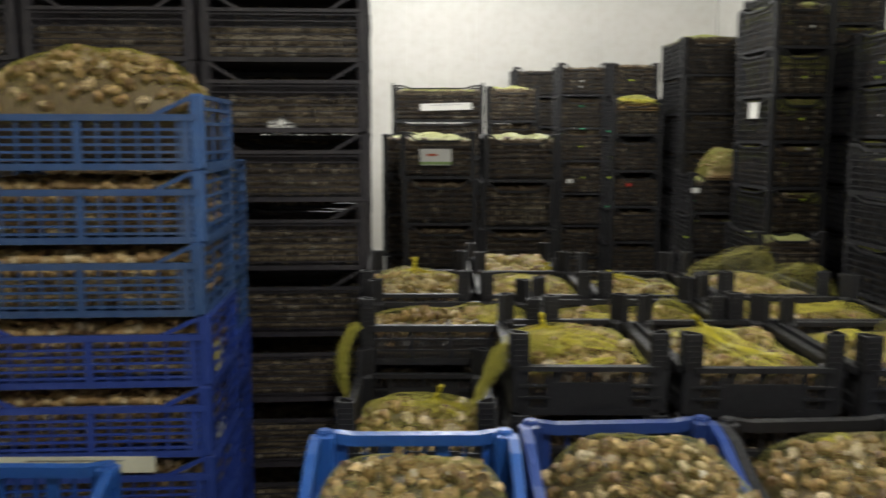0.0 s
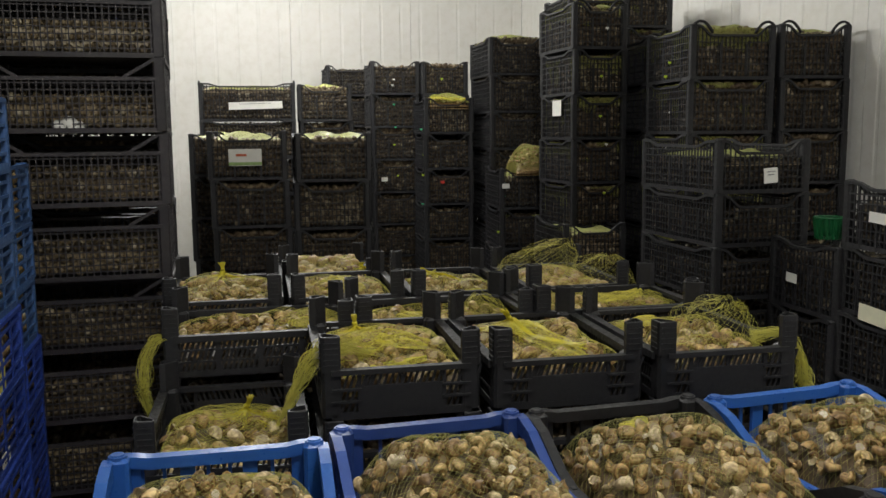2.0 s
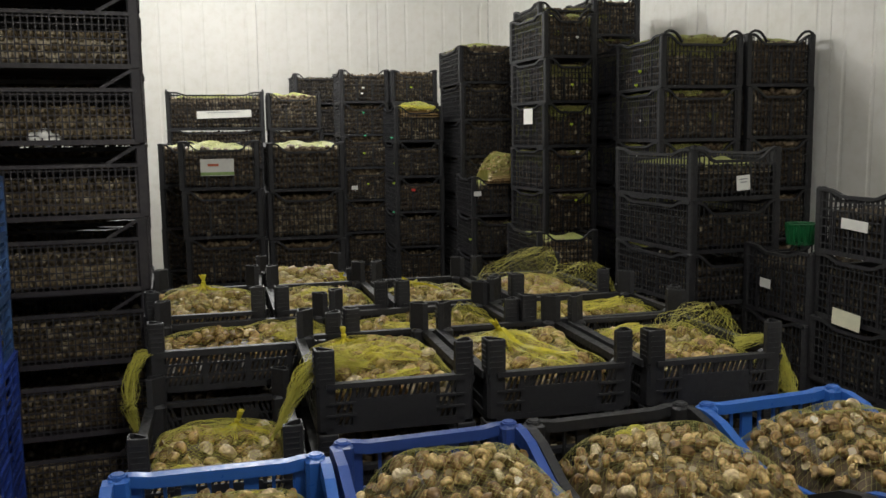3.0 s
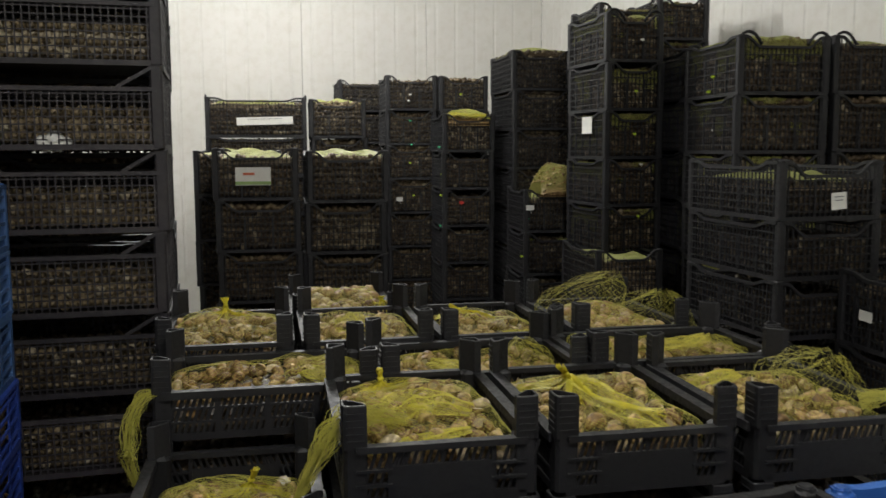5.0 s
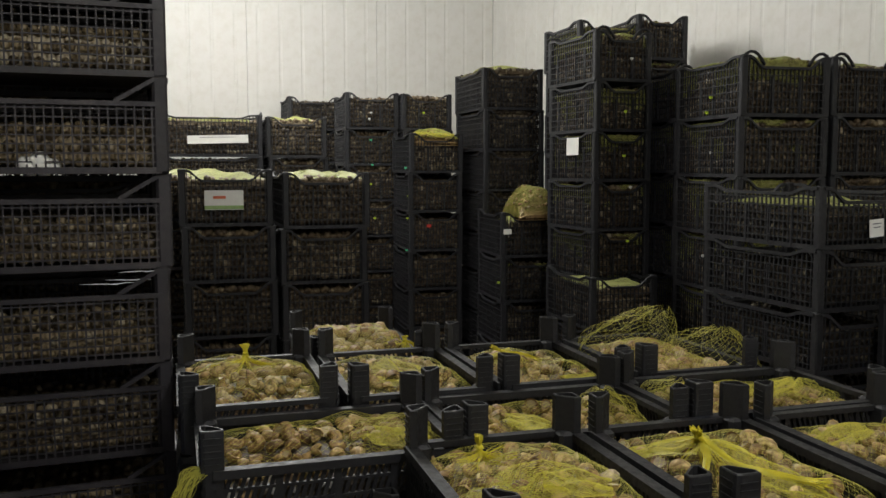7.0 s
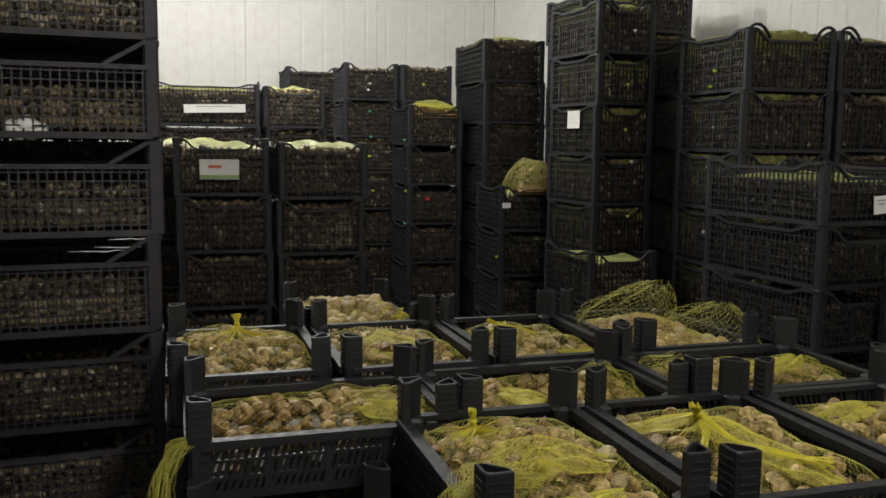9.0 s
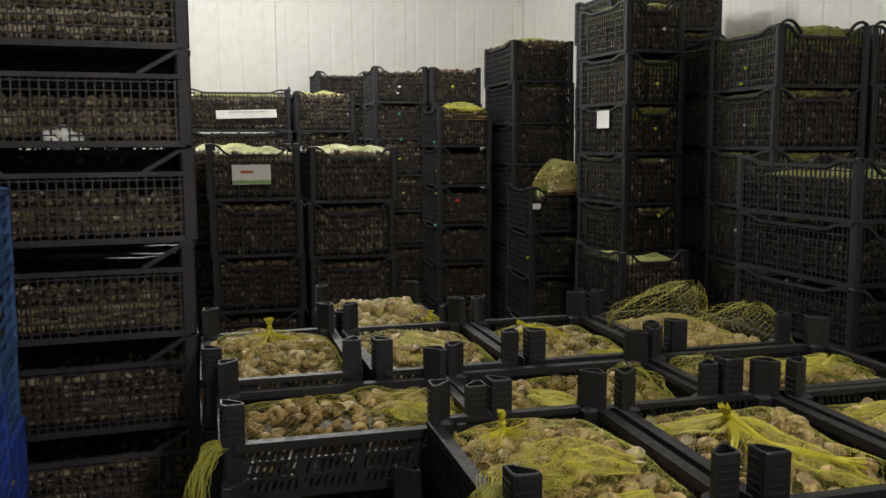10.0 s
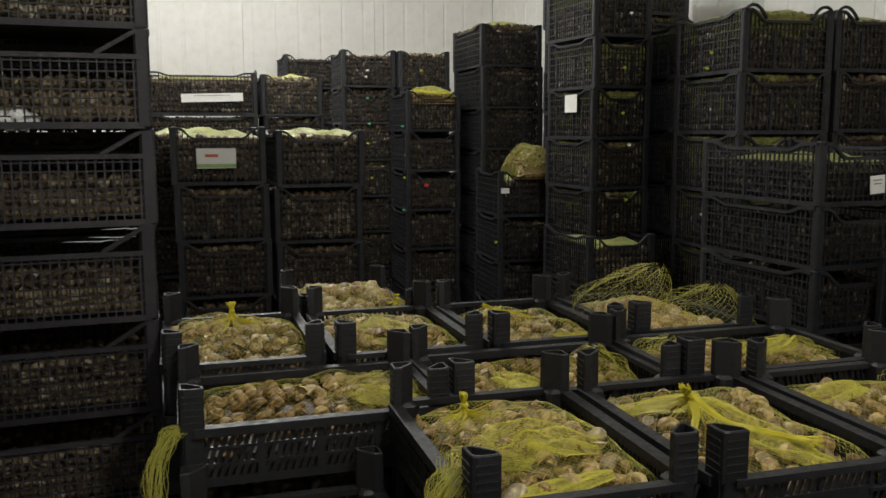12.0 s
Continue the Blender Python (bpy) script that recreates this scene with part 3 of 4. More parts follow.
def snail_bag(m, w, d, top, bulge, seed, label, fine=True, tie=None, tie_h=0.045, folds=(), strands=True, tails=(), pitch=0.0375, size=1.48, z0=0.01, name="net_bag", net=True, soft=3.2, domes=(), ribbons=(), net_pitch=0.0135, net_mat=None, group="bags of snails"):
    """A net bag of snails that lies in a crate; local z = 0 is the crate's floor."""
    rng = random.Random(seed * 13 + 5)
    t = thing(name, label, "bag of snails", group, m)
    h = mound(seed, w, d, top, bulge, soft=soft)
    g = Geo()
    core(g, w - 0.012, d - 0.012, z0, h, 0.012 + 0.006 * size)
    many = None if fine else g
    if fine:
        # This body wears the darkened shell colours, so gaps between snails read as shade.
        part("fill", g, SHELL_SHADED, t, "darkened body in place of snails below the top layer")
    nx, ny = int((w - 0.03) / pitch), int((d - 0.03) / (pitch * 0.87))
    for j in range(ny):
        for i in range(nx):
            x = -w / 2 + 0.018 + (i + 0.5 * (j % 2)) * (w - 0.036) / nx + rng.uniform(-0.005, 0.005)
            y = -d / 2 + 0.018 + j * (d - 0.036) / max(1, ny - 1) + rng.uniform(-0.005, 0.005)
            z = h(x, y) + rng.uniform(-0.009, 0.009)
            if fine:
                o = new("snail", rng.choice(SHELLS))
                o.parent = t
                s = size * rng.uniform(0.8, 1.12)
                o.matrix_basis = Matrix.LocRotScale((x, y, z - 0.004), Euler((rng.uniform(0, 6.3), rng.uniform(0, 6.3), rng.uniform(0, 6.3))), (s, s, s))
            else:
                low_shell(many, (x, y, z - 0.003), rng, 0.0165 * size)
    if not fine:
        tagged(part("shell_layer", many, SHELL, t, smooth=True), kind="stuff")
    if net:
        g0 = Geo()
        if strands:
            net_strands(g0, w, d, h, 0.004 + 0.0095 * size, net_pitch, rng, 0.0003 if fine else 0.00045)
        for path, widths, hh in folds:
            g = Geo()
            fold(g, [(x, y, h(x, y) + 0.014 + zz) for x, y, zz in path], widths, rng, height=hh, seed=rng.uniform(0, 9))
            part("net_fold", g, NET_FOLD, t, "folded yellow net")
        for path, radii, n in tails:
            g = Geo()
            bundle(g, path, radii, n, rng)
            part("net_tail", g, NET, t, "hanging gathered end of the net")
        for path, radii, n in ribbons:
            g = Geo()
            bundle(g, [(x, y, h(x, y) + 0.016 + zz) for x, y, zz in path], radii, n, rng, 0.0009)
            part("net_twist", g, NET_BRIGHT, t, "twisted bright yellow net")
        for c, rad, peak in domes:
            g = Geo()
            dome(g, (c[0], c[1], h(c[0], c[1]) + c[2]), rad, peak, rng)
            part("slack_net", g, NET, t, "puffed empty yellow net")
        if tie:
            tx, ty, lean_x, lean_y = tie
            zb = h(tx, ty) + 0.012
            g = Geo()
            for k in range(9):
                a = 6.283 * k / 9 + rng.uniform(-0.2, 0.2)
                q = rng.uniform(0.04, 0.09)
                x0, y0 = tx + q * math.cos(a), ty + q * math.sin(a)
                bundle(g, [(x0, y0, h(x0, y0) + 0.012), (tx + 0.3 * (x0 - tx), ty + 0.3 * (y0 - ty), zb + 0.012), (tx + lean_x * 0.4, ty + lean_y * 0.4, zb + tie_h * 0.6)], (0.012, 0.006, 0.0025), 7, rng)
            part("net_neck", g, NET_BRIGHT, t, "gathered yellow net neck")
            tie_ob = part("tie", tie_mesh(tx, ty, zb, tie_h, lean_x, lean_y, rng), NET_BRIGHT, t, "knotted yellow neck of the net")
            k = Geo()
            k.box((tx + lean_x * 0.5, ty + lean_y * 0.5, zb + tie_h * 0.72), (0.013, 0.013, 0.01), ch=0.003)
            part("knot", k, NET_BRIGHT, tie_ob)
        if g0.v:
            part("net", g0, net_mat or NET, t, "yellow plastic net")
    return t


def tie_mesh(tx, ty, zb, tie_h, lx, ly, rng):
    g = Geo()
    bundle(g, [(tx + lx * 0.3, ty + ly * 0.3, zb + tie_h * 0.5), (tx + lx * 0.6, ty + ly * 0.6, zb + tie_h * 0.8), (tx + lx, ty + ly, zb + tie_h * 1.25)], (0.007, 0.0045, 0.011), 40, rng, 0.0013)
    return g


STOCK = {}


def stock(m, w, d, fill, seed, bag_top=False, h_face=None, label="packed snails in net inside a black crate", net_mat=None, mat=None, neck=False):
    """Snails that fill a closed crate: shells along the faces and on top."""
    # Default shells are darkened in colour for shade behind the crate walls.
    mat = mat or SHELL_SHADED
    key = (round(w, 3), round(d, 3), round(fill, 3), seed % 3, mat.name)
    t = thing("net_bag", label, "bag of snails", "stock in stacked crates", m)
    if key not in STOCK:
        rng = random.Random(seed * 31 + 7)
        g = Geo()
        iw, idp = w - 0.022, d - 0.022
        k = Geo()
        k.box((0, 0, fill / 2), (iw - 0.03, idp - 0.03, fill - 0.02), ch=0.006)
        STOCK[key, "fill"] = k.mesh("fill", mat)
        p = 0.0285
        nz = max(2, int(fill / (p * 0.9)))
        for k in range(nz):
            z = 0.02 + k * (fill - 0.025) / (nz - 1)
            for i in range(int(iw / p)):
                x = -iw / 2 + 0.015 + (i + 0.5 * (k % 2)) * p + rng.uniform(-0.004, 0.004)
                for sy in (-1, 1):
                    low_shell(g, (x, sy * (idp / 2 - 0.016), z + rng.uniform(-0.005, 0.005)), rng, 0.0172)
            for i in range(int(idp / p)):
                y = -idp / 2 + 0.015 + (i + 0.5 * (k % 2)) * p + rng.uniform(-0.004, 0.004)
                for sx in (-1, 1):
                    low_shell(g, (sx * (iw / 2 - 0.016), y, z + rng.uniform(-0.005, 0.005)), rng, 0.0172)
        for j in range(int(idp / p)):
            for i in range(int(iw / p)):
                low_shell(g, (-iw / 2 + 0.016 + i * p + rng.uniform(-0.006, 0.006), -idp / 2 + 0.016 + j * p, fill + rng.uniform(-0.01, 0.008)), rng, 0.0172)
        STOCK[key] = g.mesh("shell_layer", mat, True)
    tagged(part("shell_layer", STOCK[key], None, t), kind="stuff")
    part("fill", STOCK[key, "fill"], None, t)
    if neck:
        net_key = ("net", round(w, 3), round(d, 3), round(fill, 3), seed % 3)
        if net_key not in STOCK:
            rng = random.Random(seed + 5)
            g, L = Geo(), d - 0.03
            for face in (0, 1):
                L = (d if face == 0 else w) - 0.03
                for sgn in (1, -1):
                    for k in range(int((L + fill) / 0.011)):
                        pts = []
                        for i in range(15):
                            z = fill * (0.25 + 0.8 * i / 14)
                            u = -L / 2 - fill / 2 + k * 0.011 + sgn * (z - fill / 2)
                            dense = noise.noise(Vector((u * 7 + seed, z * 9, face * 5.0 + seed)))
                            if abs(u) < L / 2 and dense + 0.9 * (z / fill - 0.62) > (0.0 if face == 0 else 0.22):
                                off = 0.006 + 0.006 * noise.noise(Vector((u * 16, z * 16, 2)))
                                pts.append((-w / 2 + off, u, z) if face == 0 else (u, -d / 2 + off, z))
                            else:
                                if len(pts) > 1:
                                    g.tube(pts, 0.0011, 3)
                                pts = []
                        if len(pts) > 1:
                            g.tube(pts, 0.0011, 3)
            STOCK[net_key] = g.mesh("net", NET_GREEN)
        part("net", STOCK[net_key], None, t, "yellow green net of the bag")
    if bag_top:
        rng = random.Random(seed)
        hgt = mound(seed, w, d, fill, 0.03)
        g = Geo()
        core(g, w - 0.03, d - 0.03, fill - 0.02, hgt, 0.0, 10)
        part("fill", g, SHELL_SHADED, t)
        g = Geo()
        net_strands(g, w - 0.03, d - 0.03, hgt, 0.012, 0.008, rng, 0.0012)
        part("net", g, net_mat or NET_PALE, t, "pale yellow net over the snails")
    return t


def pallet(m, w, d, h):
    t = thing("pallet", "worn wooden pallet under stacked crates", "pallet", "pallets", m)
    for i in range(5):
        g = Geo()
        g.box((-w / 2 + (i + 0.5) * w / 5, 0, h - 0.011), (w / 5 - 0.02, d, 0.022))
        part("board", g, WOOD, t)
    for sy in (-1, 0, 1):
        g = Geo()
        g.box((0, sy * (d / 2 - 0.05), (h - 0.022) / 2), (w, 0.09, h - 0.022))
        part("bearer", g, WOOD, t)
    return t


# ---------------------------------------------------------------- stacks of black ventilated crates
def tag_card(m, w, h, mats=None, label="small white paper label on a crate", marks=0):
    """A paper label, upright in the local xz plane and facing -y, with a few printed bars."""
    t = thing("paper_label", label, "label", "", m)
    g = Geo()
    g.box((0, 0.001, 0), (w, 0.002, h))
    card_ob = part("card", g, mats or PAPER, t)
    for k in range(marks):
        g = Geo()
        g.box((0.0, -0.0006, h * (0.25 - 0.2 * k)), (w * (0.6 - 0.12 * k), 0.001, h * 0.05))
        part("print", g, INK, card_ob)
    return t


def top_crate(w, d, h, mat):
    """Curved grips that rise from the rim by each corner of an uppermost crate."""
    t = UPPER[-1]
    for sy in (-1, 1):
        for sx in (-1, 1):
            g = Geo()
            x, y = w / 2 - 0.012, sy * (d / 2 - 0.008)
            g.tube([(sx * (x - u), y, h + z) for u, z in ((0.0, -0.012), (0.01, 0.006), (0.03, 0.015), (0.05, 0.013), (0.068, 0.002), (0.086, -0.018), (0.1, -0.04))], 0.007, 6)
            part("grip", g, mat, t, smooth=True)


UPPER = []


def stack(fl, rot, w, d, top, pitch=0.243, long_front=False, fill=0.2, seed=1, bag=False, jitter=0.006, lo=0, label="black ventilated plastic crate in a tall stack", h=0.243, mat=None, empty_top=False, neck=0.0, shells=None, grips=False):
    """A stack from the floor up. fl: its front left corner; top: the height of the uppermost rim."""
    rng = random.Random(seed * 17 + 3)
    n = int((top - 0.02) / pitch)
    base = top - n * pitch
    R = pose(fl[0], fl[1], 0, 0, 0, rot)
    mid = R @ pose(w / 2, d / 2, 0)
    pallet(mid, w, d, base)
    cw, cd = (d, w) if long_front else (w, d)
    for i in range(lo, n):
        m = mid @ pose(rng.uniform(-jitter, jitter), rng.uniform(-jitter, jitter), base + i * pitch, 0, 0, rng.uniform(-1.2, 1.2) + (90 if long_front else 0))
        UPPER.append(vent_crate(m, label, cw - 0.005, cd - 0.005, h, mat=mat))
        last = i == n - 1
        if last and grips:
            top_crate(cw, cd, h, mat or BLACK)
        if last and empty_top:
            continue
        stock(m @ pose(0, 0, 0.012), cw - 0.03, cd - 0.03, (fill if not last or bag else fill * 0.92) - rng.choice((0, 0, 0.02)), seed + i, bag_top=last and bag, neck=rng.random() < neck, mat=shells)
    return R, base, n


# two columns with the printed card, in front of the back wall
stack((-0.439, 4.13), 4.0, 0.418, 0.6, 1.504, pitch=0.256, h=0.256, fill=0.211, seed=2, bag=True)
stack((0.000, 4.17), 3.0, 0.412, 0.6, 1.489, pitch=0.259, h=0.259, fill=0.213, seed=5, bag=True)
stack((-0.631, 4.76), 3.0, 0.480, 0.6, 1.491, pitch=0.253, h=0.253, fill=0.208, seed=8, bag=True)
stack((0.032, 4.78), 3.0, 0.412, 0.6, 1.482, pitch=0.255, h=0.255, fill=0.210, seed=9, bag=True)
# the row behind, with the long white strip
stack((-0.726, 5.86), 4.0, 0.681, 0.4, 1.850, pitch=0.266, h=0.266, long_front=True, fill=0.225, seed=11, grips=True, bag=True)
stack((-0.019, 5.78), 3.0, 0.387, 0.5, 1.833, pitch=0.258, h=0.258, fill=0.218, seed=12, bag=True)
stack((0.175, 7.20), 6.0, 0.410, 0.55, 2.074, pitch=0.264, h=0.264, fill=0.225, seed=13, shells=SHELL_DEEP_SHADE)
stack((0.508, 6.06), 3.0, 0.374, 0.5, 2.018, pitch=0.246, h=0.246, fill=0.225, seed=14)
stack((0.885, 6.00), 3.0, 0.356, 0.5, 2.010, pitch=0.244, h=0.244, fill=0.225, seed=15)
stack((0.845, 5.53), 2.0, 0.355, 0.53, 1.727, pitch=0.249, h=0.249, fill=0.195, seed=16, neck=0.4, bag=True)
stack((1.274, 5.33), 3.0, 0.401, 0.6, 2.121, pitch=0.252, h=0.252, fill=0.230, seed=17, shells=SHELL_DEEP_SHADE, bag=True)
stack((1.257, 4.85), 2.0, 0.365, 0.5, 1.257, pitch=0.258, h=0.258, fill=0.202, seed=18, shells=SHELL_DEEP_SHADE, neck=0.6, bag=True)
stack((1.41, 3.90), 3.0, 0.352, 0.55, 0.999, pitch=0.256, h=0.256, fill=0.200, seed=19, bag=True)
# the tall column and the pairs against the right wall
stack((1.520, 4.15), 8.0, 0.330, 0.5, 2.183, pitch=0.247, h=0.247, fill=0.209, seed=20, grips=True, neck=1.0, bag=True)
stack((1.643, 4.70), 3.0, 0.394, 0.5, 2.318, pitch=0.245, h=0.245, fill=0.208, seed=21, neck=1.0)
stack((1.990, 4.70), 3.0, 0.318, 0.5, 2.363, pitch=0.247, h=0.247, fill=0.209, seed=22, neck=1.0)
stack((1.934, 4.10), 2.0, 0.414, 0.55, 2.001, pitch=0.258, h=0.258, fill=0.212, seed=23, neck=1.0)
stack((2.377, 4.15), 3.0, 0.392, 0.55, 2.003, pitch=0.258, h=0.258, fill=0.212, seed=24)
stack((1.907, 3.49), 1.0, 0.442, 0.56, 1.990, pitch=0.260, h=0.260, fill=0.225, seed=25, grips=True, neck=1.0, bag=True)
stack((2.397, 3.55), 3.0, 0.389, 0.56, 2.001, pitch=0.262, h=0.262, fill=0.226, seed=26, grips=True, bag=True)
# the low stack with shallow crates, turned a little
stack((1.63, 2.53), 8.0, 0.41, 0.6, 1.452, pitch=0.203, h=0.203, fill=0.112, seed=27, bag=True, shells=SHELL_DEEP_SHADE, label="black shallow ventilated crate, half full of snails")
stack((1.869, 2.12), 5.0, 0.366, 0.4, 1.092, pitch=0.253, h=0.253, fill=0.187, seed=28, shells=SHELL_DEEP_SHADE)
stack((1.916, 1.72), 5.0, 0.370, 0.42, 1.321, pitch=0.220, h=0.220, fill=0.132, seed=29, shells=SHELL_DEEP_SHADE)

# ---------------------------------------------------------------- dusty stacks by the left side, on pallets
LEFT = pose(-0.335, 2.41, 0, 0, 0, 8.0)      # front right corner
for cx, k in ((-0.285, 0), (-0.87, 50), (-1.455, 80)):
    pallet(LEFT @ pose(cx, 0.2, 0), 0.57, 0.4, 0.057)
    rng = random.Random(k + 4)
    for i in range(9):
        m = LEFT @ pose(cx + rng.uniform(-0.006, 0.004), 0.2 + rng.uniform(-0.008, 0.008), 0.057 + i * 0.24, 0, 0, 90 + rng.uniform(-0.8, 0.8))
        deep_crate(m)
        stock(m @ pose(0, 0, 0.012), 0.37, 0.545, 0.095, 70 + i + k, label="brown snails half filling a dusty crate", mat=SHELL_DUSTY)
    R = LEFT @ pose(cx - 0.28, 0.43, 0)
    stack((R.translation.x, R.translation.y), 8.0, 0.56, 0.4, 2.2, long_front=True, fill=0.222, seed=150 + k)
white = thing("white_sack", "crumpled white plastic sack among snails in a crate", "sack", "", LEFT @ pose(-0.30, 0.02, 1.504))
g = Geo()
for x, z, r in ((-0.03, 0.018, 0.026), (0.0, 0.026, 0.03), (0.03, 0.015, 0.022), (0.01, 0.01, 0.024), (-0.02, 0.008, 0.022)):
    g.tube([(x, 0, z - r * 0.9), (x, 0.0, z), (x, 0, z + r * 0.7)], [r * 0.5, r, r * 0.4], 9)
part("sack", g, PAPER, white, smooth=True)
# Glints along the stretch film, modelled as thin near-white strips.
for x0, x1, z in ((-0.16, -0.05, 1.232), (-0.13, -0.02, 1.252), (-0.22, -0.09, 1.224)):
    film = thing("wrap_film", "strip of stretch film between crates, its glint painted pale", "film", "film strips", LEFT)
    g = Geo()
    g.tube([(x0 + (x1 - x0) * u / 6, -0.006, z + 0.003 * noise.noise(Vector((u * 3.1, z * 50, 0)))) for u in range(7)], [0.0004, 0.001, 0.0016, 0.0012, 0.0018, 0.0012, 0.0004], 5)
    part("film", g, WRAP, film, smooth=True)

# ---------------------------------------------------------------- blue stacks by the left side
for (fx, fy), n, pitch, k in (((-1.176, 1.366), 8, 0.18, 0), ((-1.272, 1.806), 7, 0.18, 30)):
    R = pose(fx, fy, 0, 0, 0, 8.0) @ pose(0.3, 0.2, 0)
    pallet(R, 0.6, 0.4, 0.145)
    rng = random.Random(k + 9)
    for i in range(n):
        m = R @ pose(rng.uniform(-0.006, 0.006), rng.uniform(-0.006, 0.006), 0.145 + i * pitch, 0, 0, 90 + rng.uniform(-0.7, 0.7))
        old = i > n - 4
        slat_crate(m, STEEL_BLUE if old else COBALT, "faded blue slatted crate full of snails" if old else "cobalt blue slatted crate full of snails")
        if i < n - 1 or k:
            stock(m @ pose(0, 0, 0.012), 0.37, 0.57, 0.128, 90 + i + k, label="brown snails filling a blue slatted crate", mat=SHELL)
        else:
            snail_bag(m @ pose(0, 0, 0.1), 0.38, 0.58, 0.085, 0.19, 41, "heaped net bag of snails lying over a blue crate", z0=-0.08, soft=2.1, size=1.3, pitch=0.031,
                      folds=[([(0.1, -0.26, 0.0), (0.16, -0.22, -0.01)], (0.05, 0.03), 0.012)])

# ---------------------------------------------------------------- low black crates with corner posts
PITCH = 0.176
RIM = 0.106


def post_column(x, y, rot, rim, levels, wide=False, seed=1):
    """A column of post crates; (x, y) is its front left corner. wide: the long side faces the viewer."""
    m0 = None
    rng = random.Random(seed)
    fw, fd = (0.473, 0.331) if wide else (0.331, 0.473)
    mid = pose(x, y, 0, 0, 0, rot) @ pose(fw / 2, fd / 2, 0)
    for i in range(levels):
        z = rim - RIM - i * PITCH
        if z < -0.001:
            break
        j = 0 if i == 0 else 0.006
        m = mid @ pose(rng.uniform(-j, j), rng.uniform(-j, j), z, 0, 0, 90 if wide else 0)
        post_crate(m)
        m0 = m0 or m
        low = z
        if i == 1:
            stock(m @ pose(0, 0, 0.012), 0.29, 0.43, 0.07, 120 + seed, label="snails in a lower crate with corner posts")
    if low > 0.02:
        pallet(mid, fw - 0.02, fd - 0.02, low)
    return m0 @ Matrix.Diagonal((1, 1, 0.87, 1))


Z = 1.01
MA = post_column(0.165, 1.165, 4.0, Z, 6, seed=1)
MB = post_column(0.523, 1.172, 4.0, Z + 0.002, 6, seed=2)
MC = post_column(0.888, 1.19, 4.0, Z, 6, seed=3)
MLL = post_column(-0.195, 1.105, 4.0, 0.872, 5, seed=5)
ML = post_column(-0.229, 1.605, 4.5, Z - 0.017, 6, wide=True, seed=4)
MA2 = post_column(0.253, 1.645, 4.5, Z - 0.01, 6, wide=True, seed=6)
MB2 = post_column(0.733, 1.672, 4.5, Z, 6, wide=True, seed=7)
ML2 = post_column(-0.288, 1.95, 4.5, Z + 0.003, 6, seed=8)
MA3 = post_column(0.073, 1.978, 4.5, Z, 6, seed=9)
MB3 = post_column(0.434, 2.022, 4.5, Z - 0.004, 6, seed=10)
MC3 = post_column(0.803, 2.06, 4.5, Z - 0.004, 6, seed=11)
MA4 = post_column(0.02, 2.47, 4.5, Z - 0.03, 6, seed=12)

BAG = "yellow net bag of tan snails in a black crate"
snail_bag(MA, 0.30, 0.45, 0.092, 0.06, 1, BAG, tie=(-0.06, 0.12, -0.005, 0.0),
          folds=[([(-0.14, -0.1, 0.0), (-0.02, -0.06, 0.01), (0.08, -0.1, 0.005)], (0.1, 0.17, 0.1), 0.02), ([(-0.12, -0.19, 0), (0.06, -0.18, 0)], (0.07, 0.05), 0.01)],
          tails=[([(-0.07, -0.12, 0.13), (-0.13, -0.165, 0.158), (-0.178, -0.19, 0.14), (-0.21, -0.2, 0.085), (-0.235, -0.205, 0.03), (-0.252, -0.205, 0.0), (-0.256, -0.205, -0.012)], (0.05, 0.048, 0.036, 0.024, 0.013, 0.004, 0.007), 84)])
snail_bag(MB, 0.30, 0.45, 0.085, 0.055, 2, BAG, ribbons=[([(-0.05, 0.03, 0.02), (-0.07, -0.02, 0.012), (-0.1, -0.05, 0.006)], (0.006, 0.005, 0.006), 30), ([(-0.05, 0.03, 0.02), (-0.02, -0.04, 0.012), (0.03, -0.1, 0.004), (0.06, -0.16, 0.0)], (0.006, 0.006, 0.01, 0.018), 26)], tie=(-0.05, 0.03, -0.03, -0.03),
          folds=[([(-0.12, 0.1, 0.0), (-0.04, 0.02, 0.01), (0.02, -0.1, 0.0), (0.05, -0.2, 0)], (0.06, 0.1, 0.1, 0.08), 0.016), ([(-0.13, 0.13, 0), (0.02, 0.12, 0.01)], (0.06, 0.07), 0.014)])
snail_bag(MC, 0.30, 0.45, 0.08, 0.05, 3, BAG,
          folds=[([(-0.13, 0.1, 0.0), (-0.02, 0.09, 0.012)], (0.1, 0.1), 0.014)],
          domes=[((0.075, 0.0, -0.03), (0.095, 0.12, 0.1), (0.035, -0.03, 0.02))],
          tails=[([(0.12, -0.12, 0.12), (0.18, -0.16, 0.135), (0.208, -0.19, 0.07), (0.212, -0.2, 0.0), (0.205, -0.2, -0.04)], (0.04, 0.024, 0.022, 0.022, 0.012), 80)])
snail_bag(ML, 0.30, 0.45, 0.085, 0.04, 4, BAG,
          domes=[((-0.03, -0.13, -0.012), (0.11, 0.085, 0.035), (0.0, -0.02, 0.014))], net_pitch=0.02,
          folds=[([(-0.07, -0.08, 0.0), (-0.03, -0.19, 0.004)], (0.16, 0.17), 0.016)],
          tails=[([(-0.12, 0.21, 0.1), (-0.165, 0.25, 0.118), (-0.175, 0.277, 0.06), (-0.178, 0.285, -0.03), (-0.172, 0.272, -0.1)], (0.012, 0.02, 0.03, 0.032, 0.014), 52)])
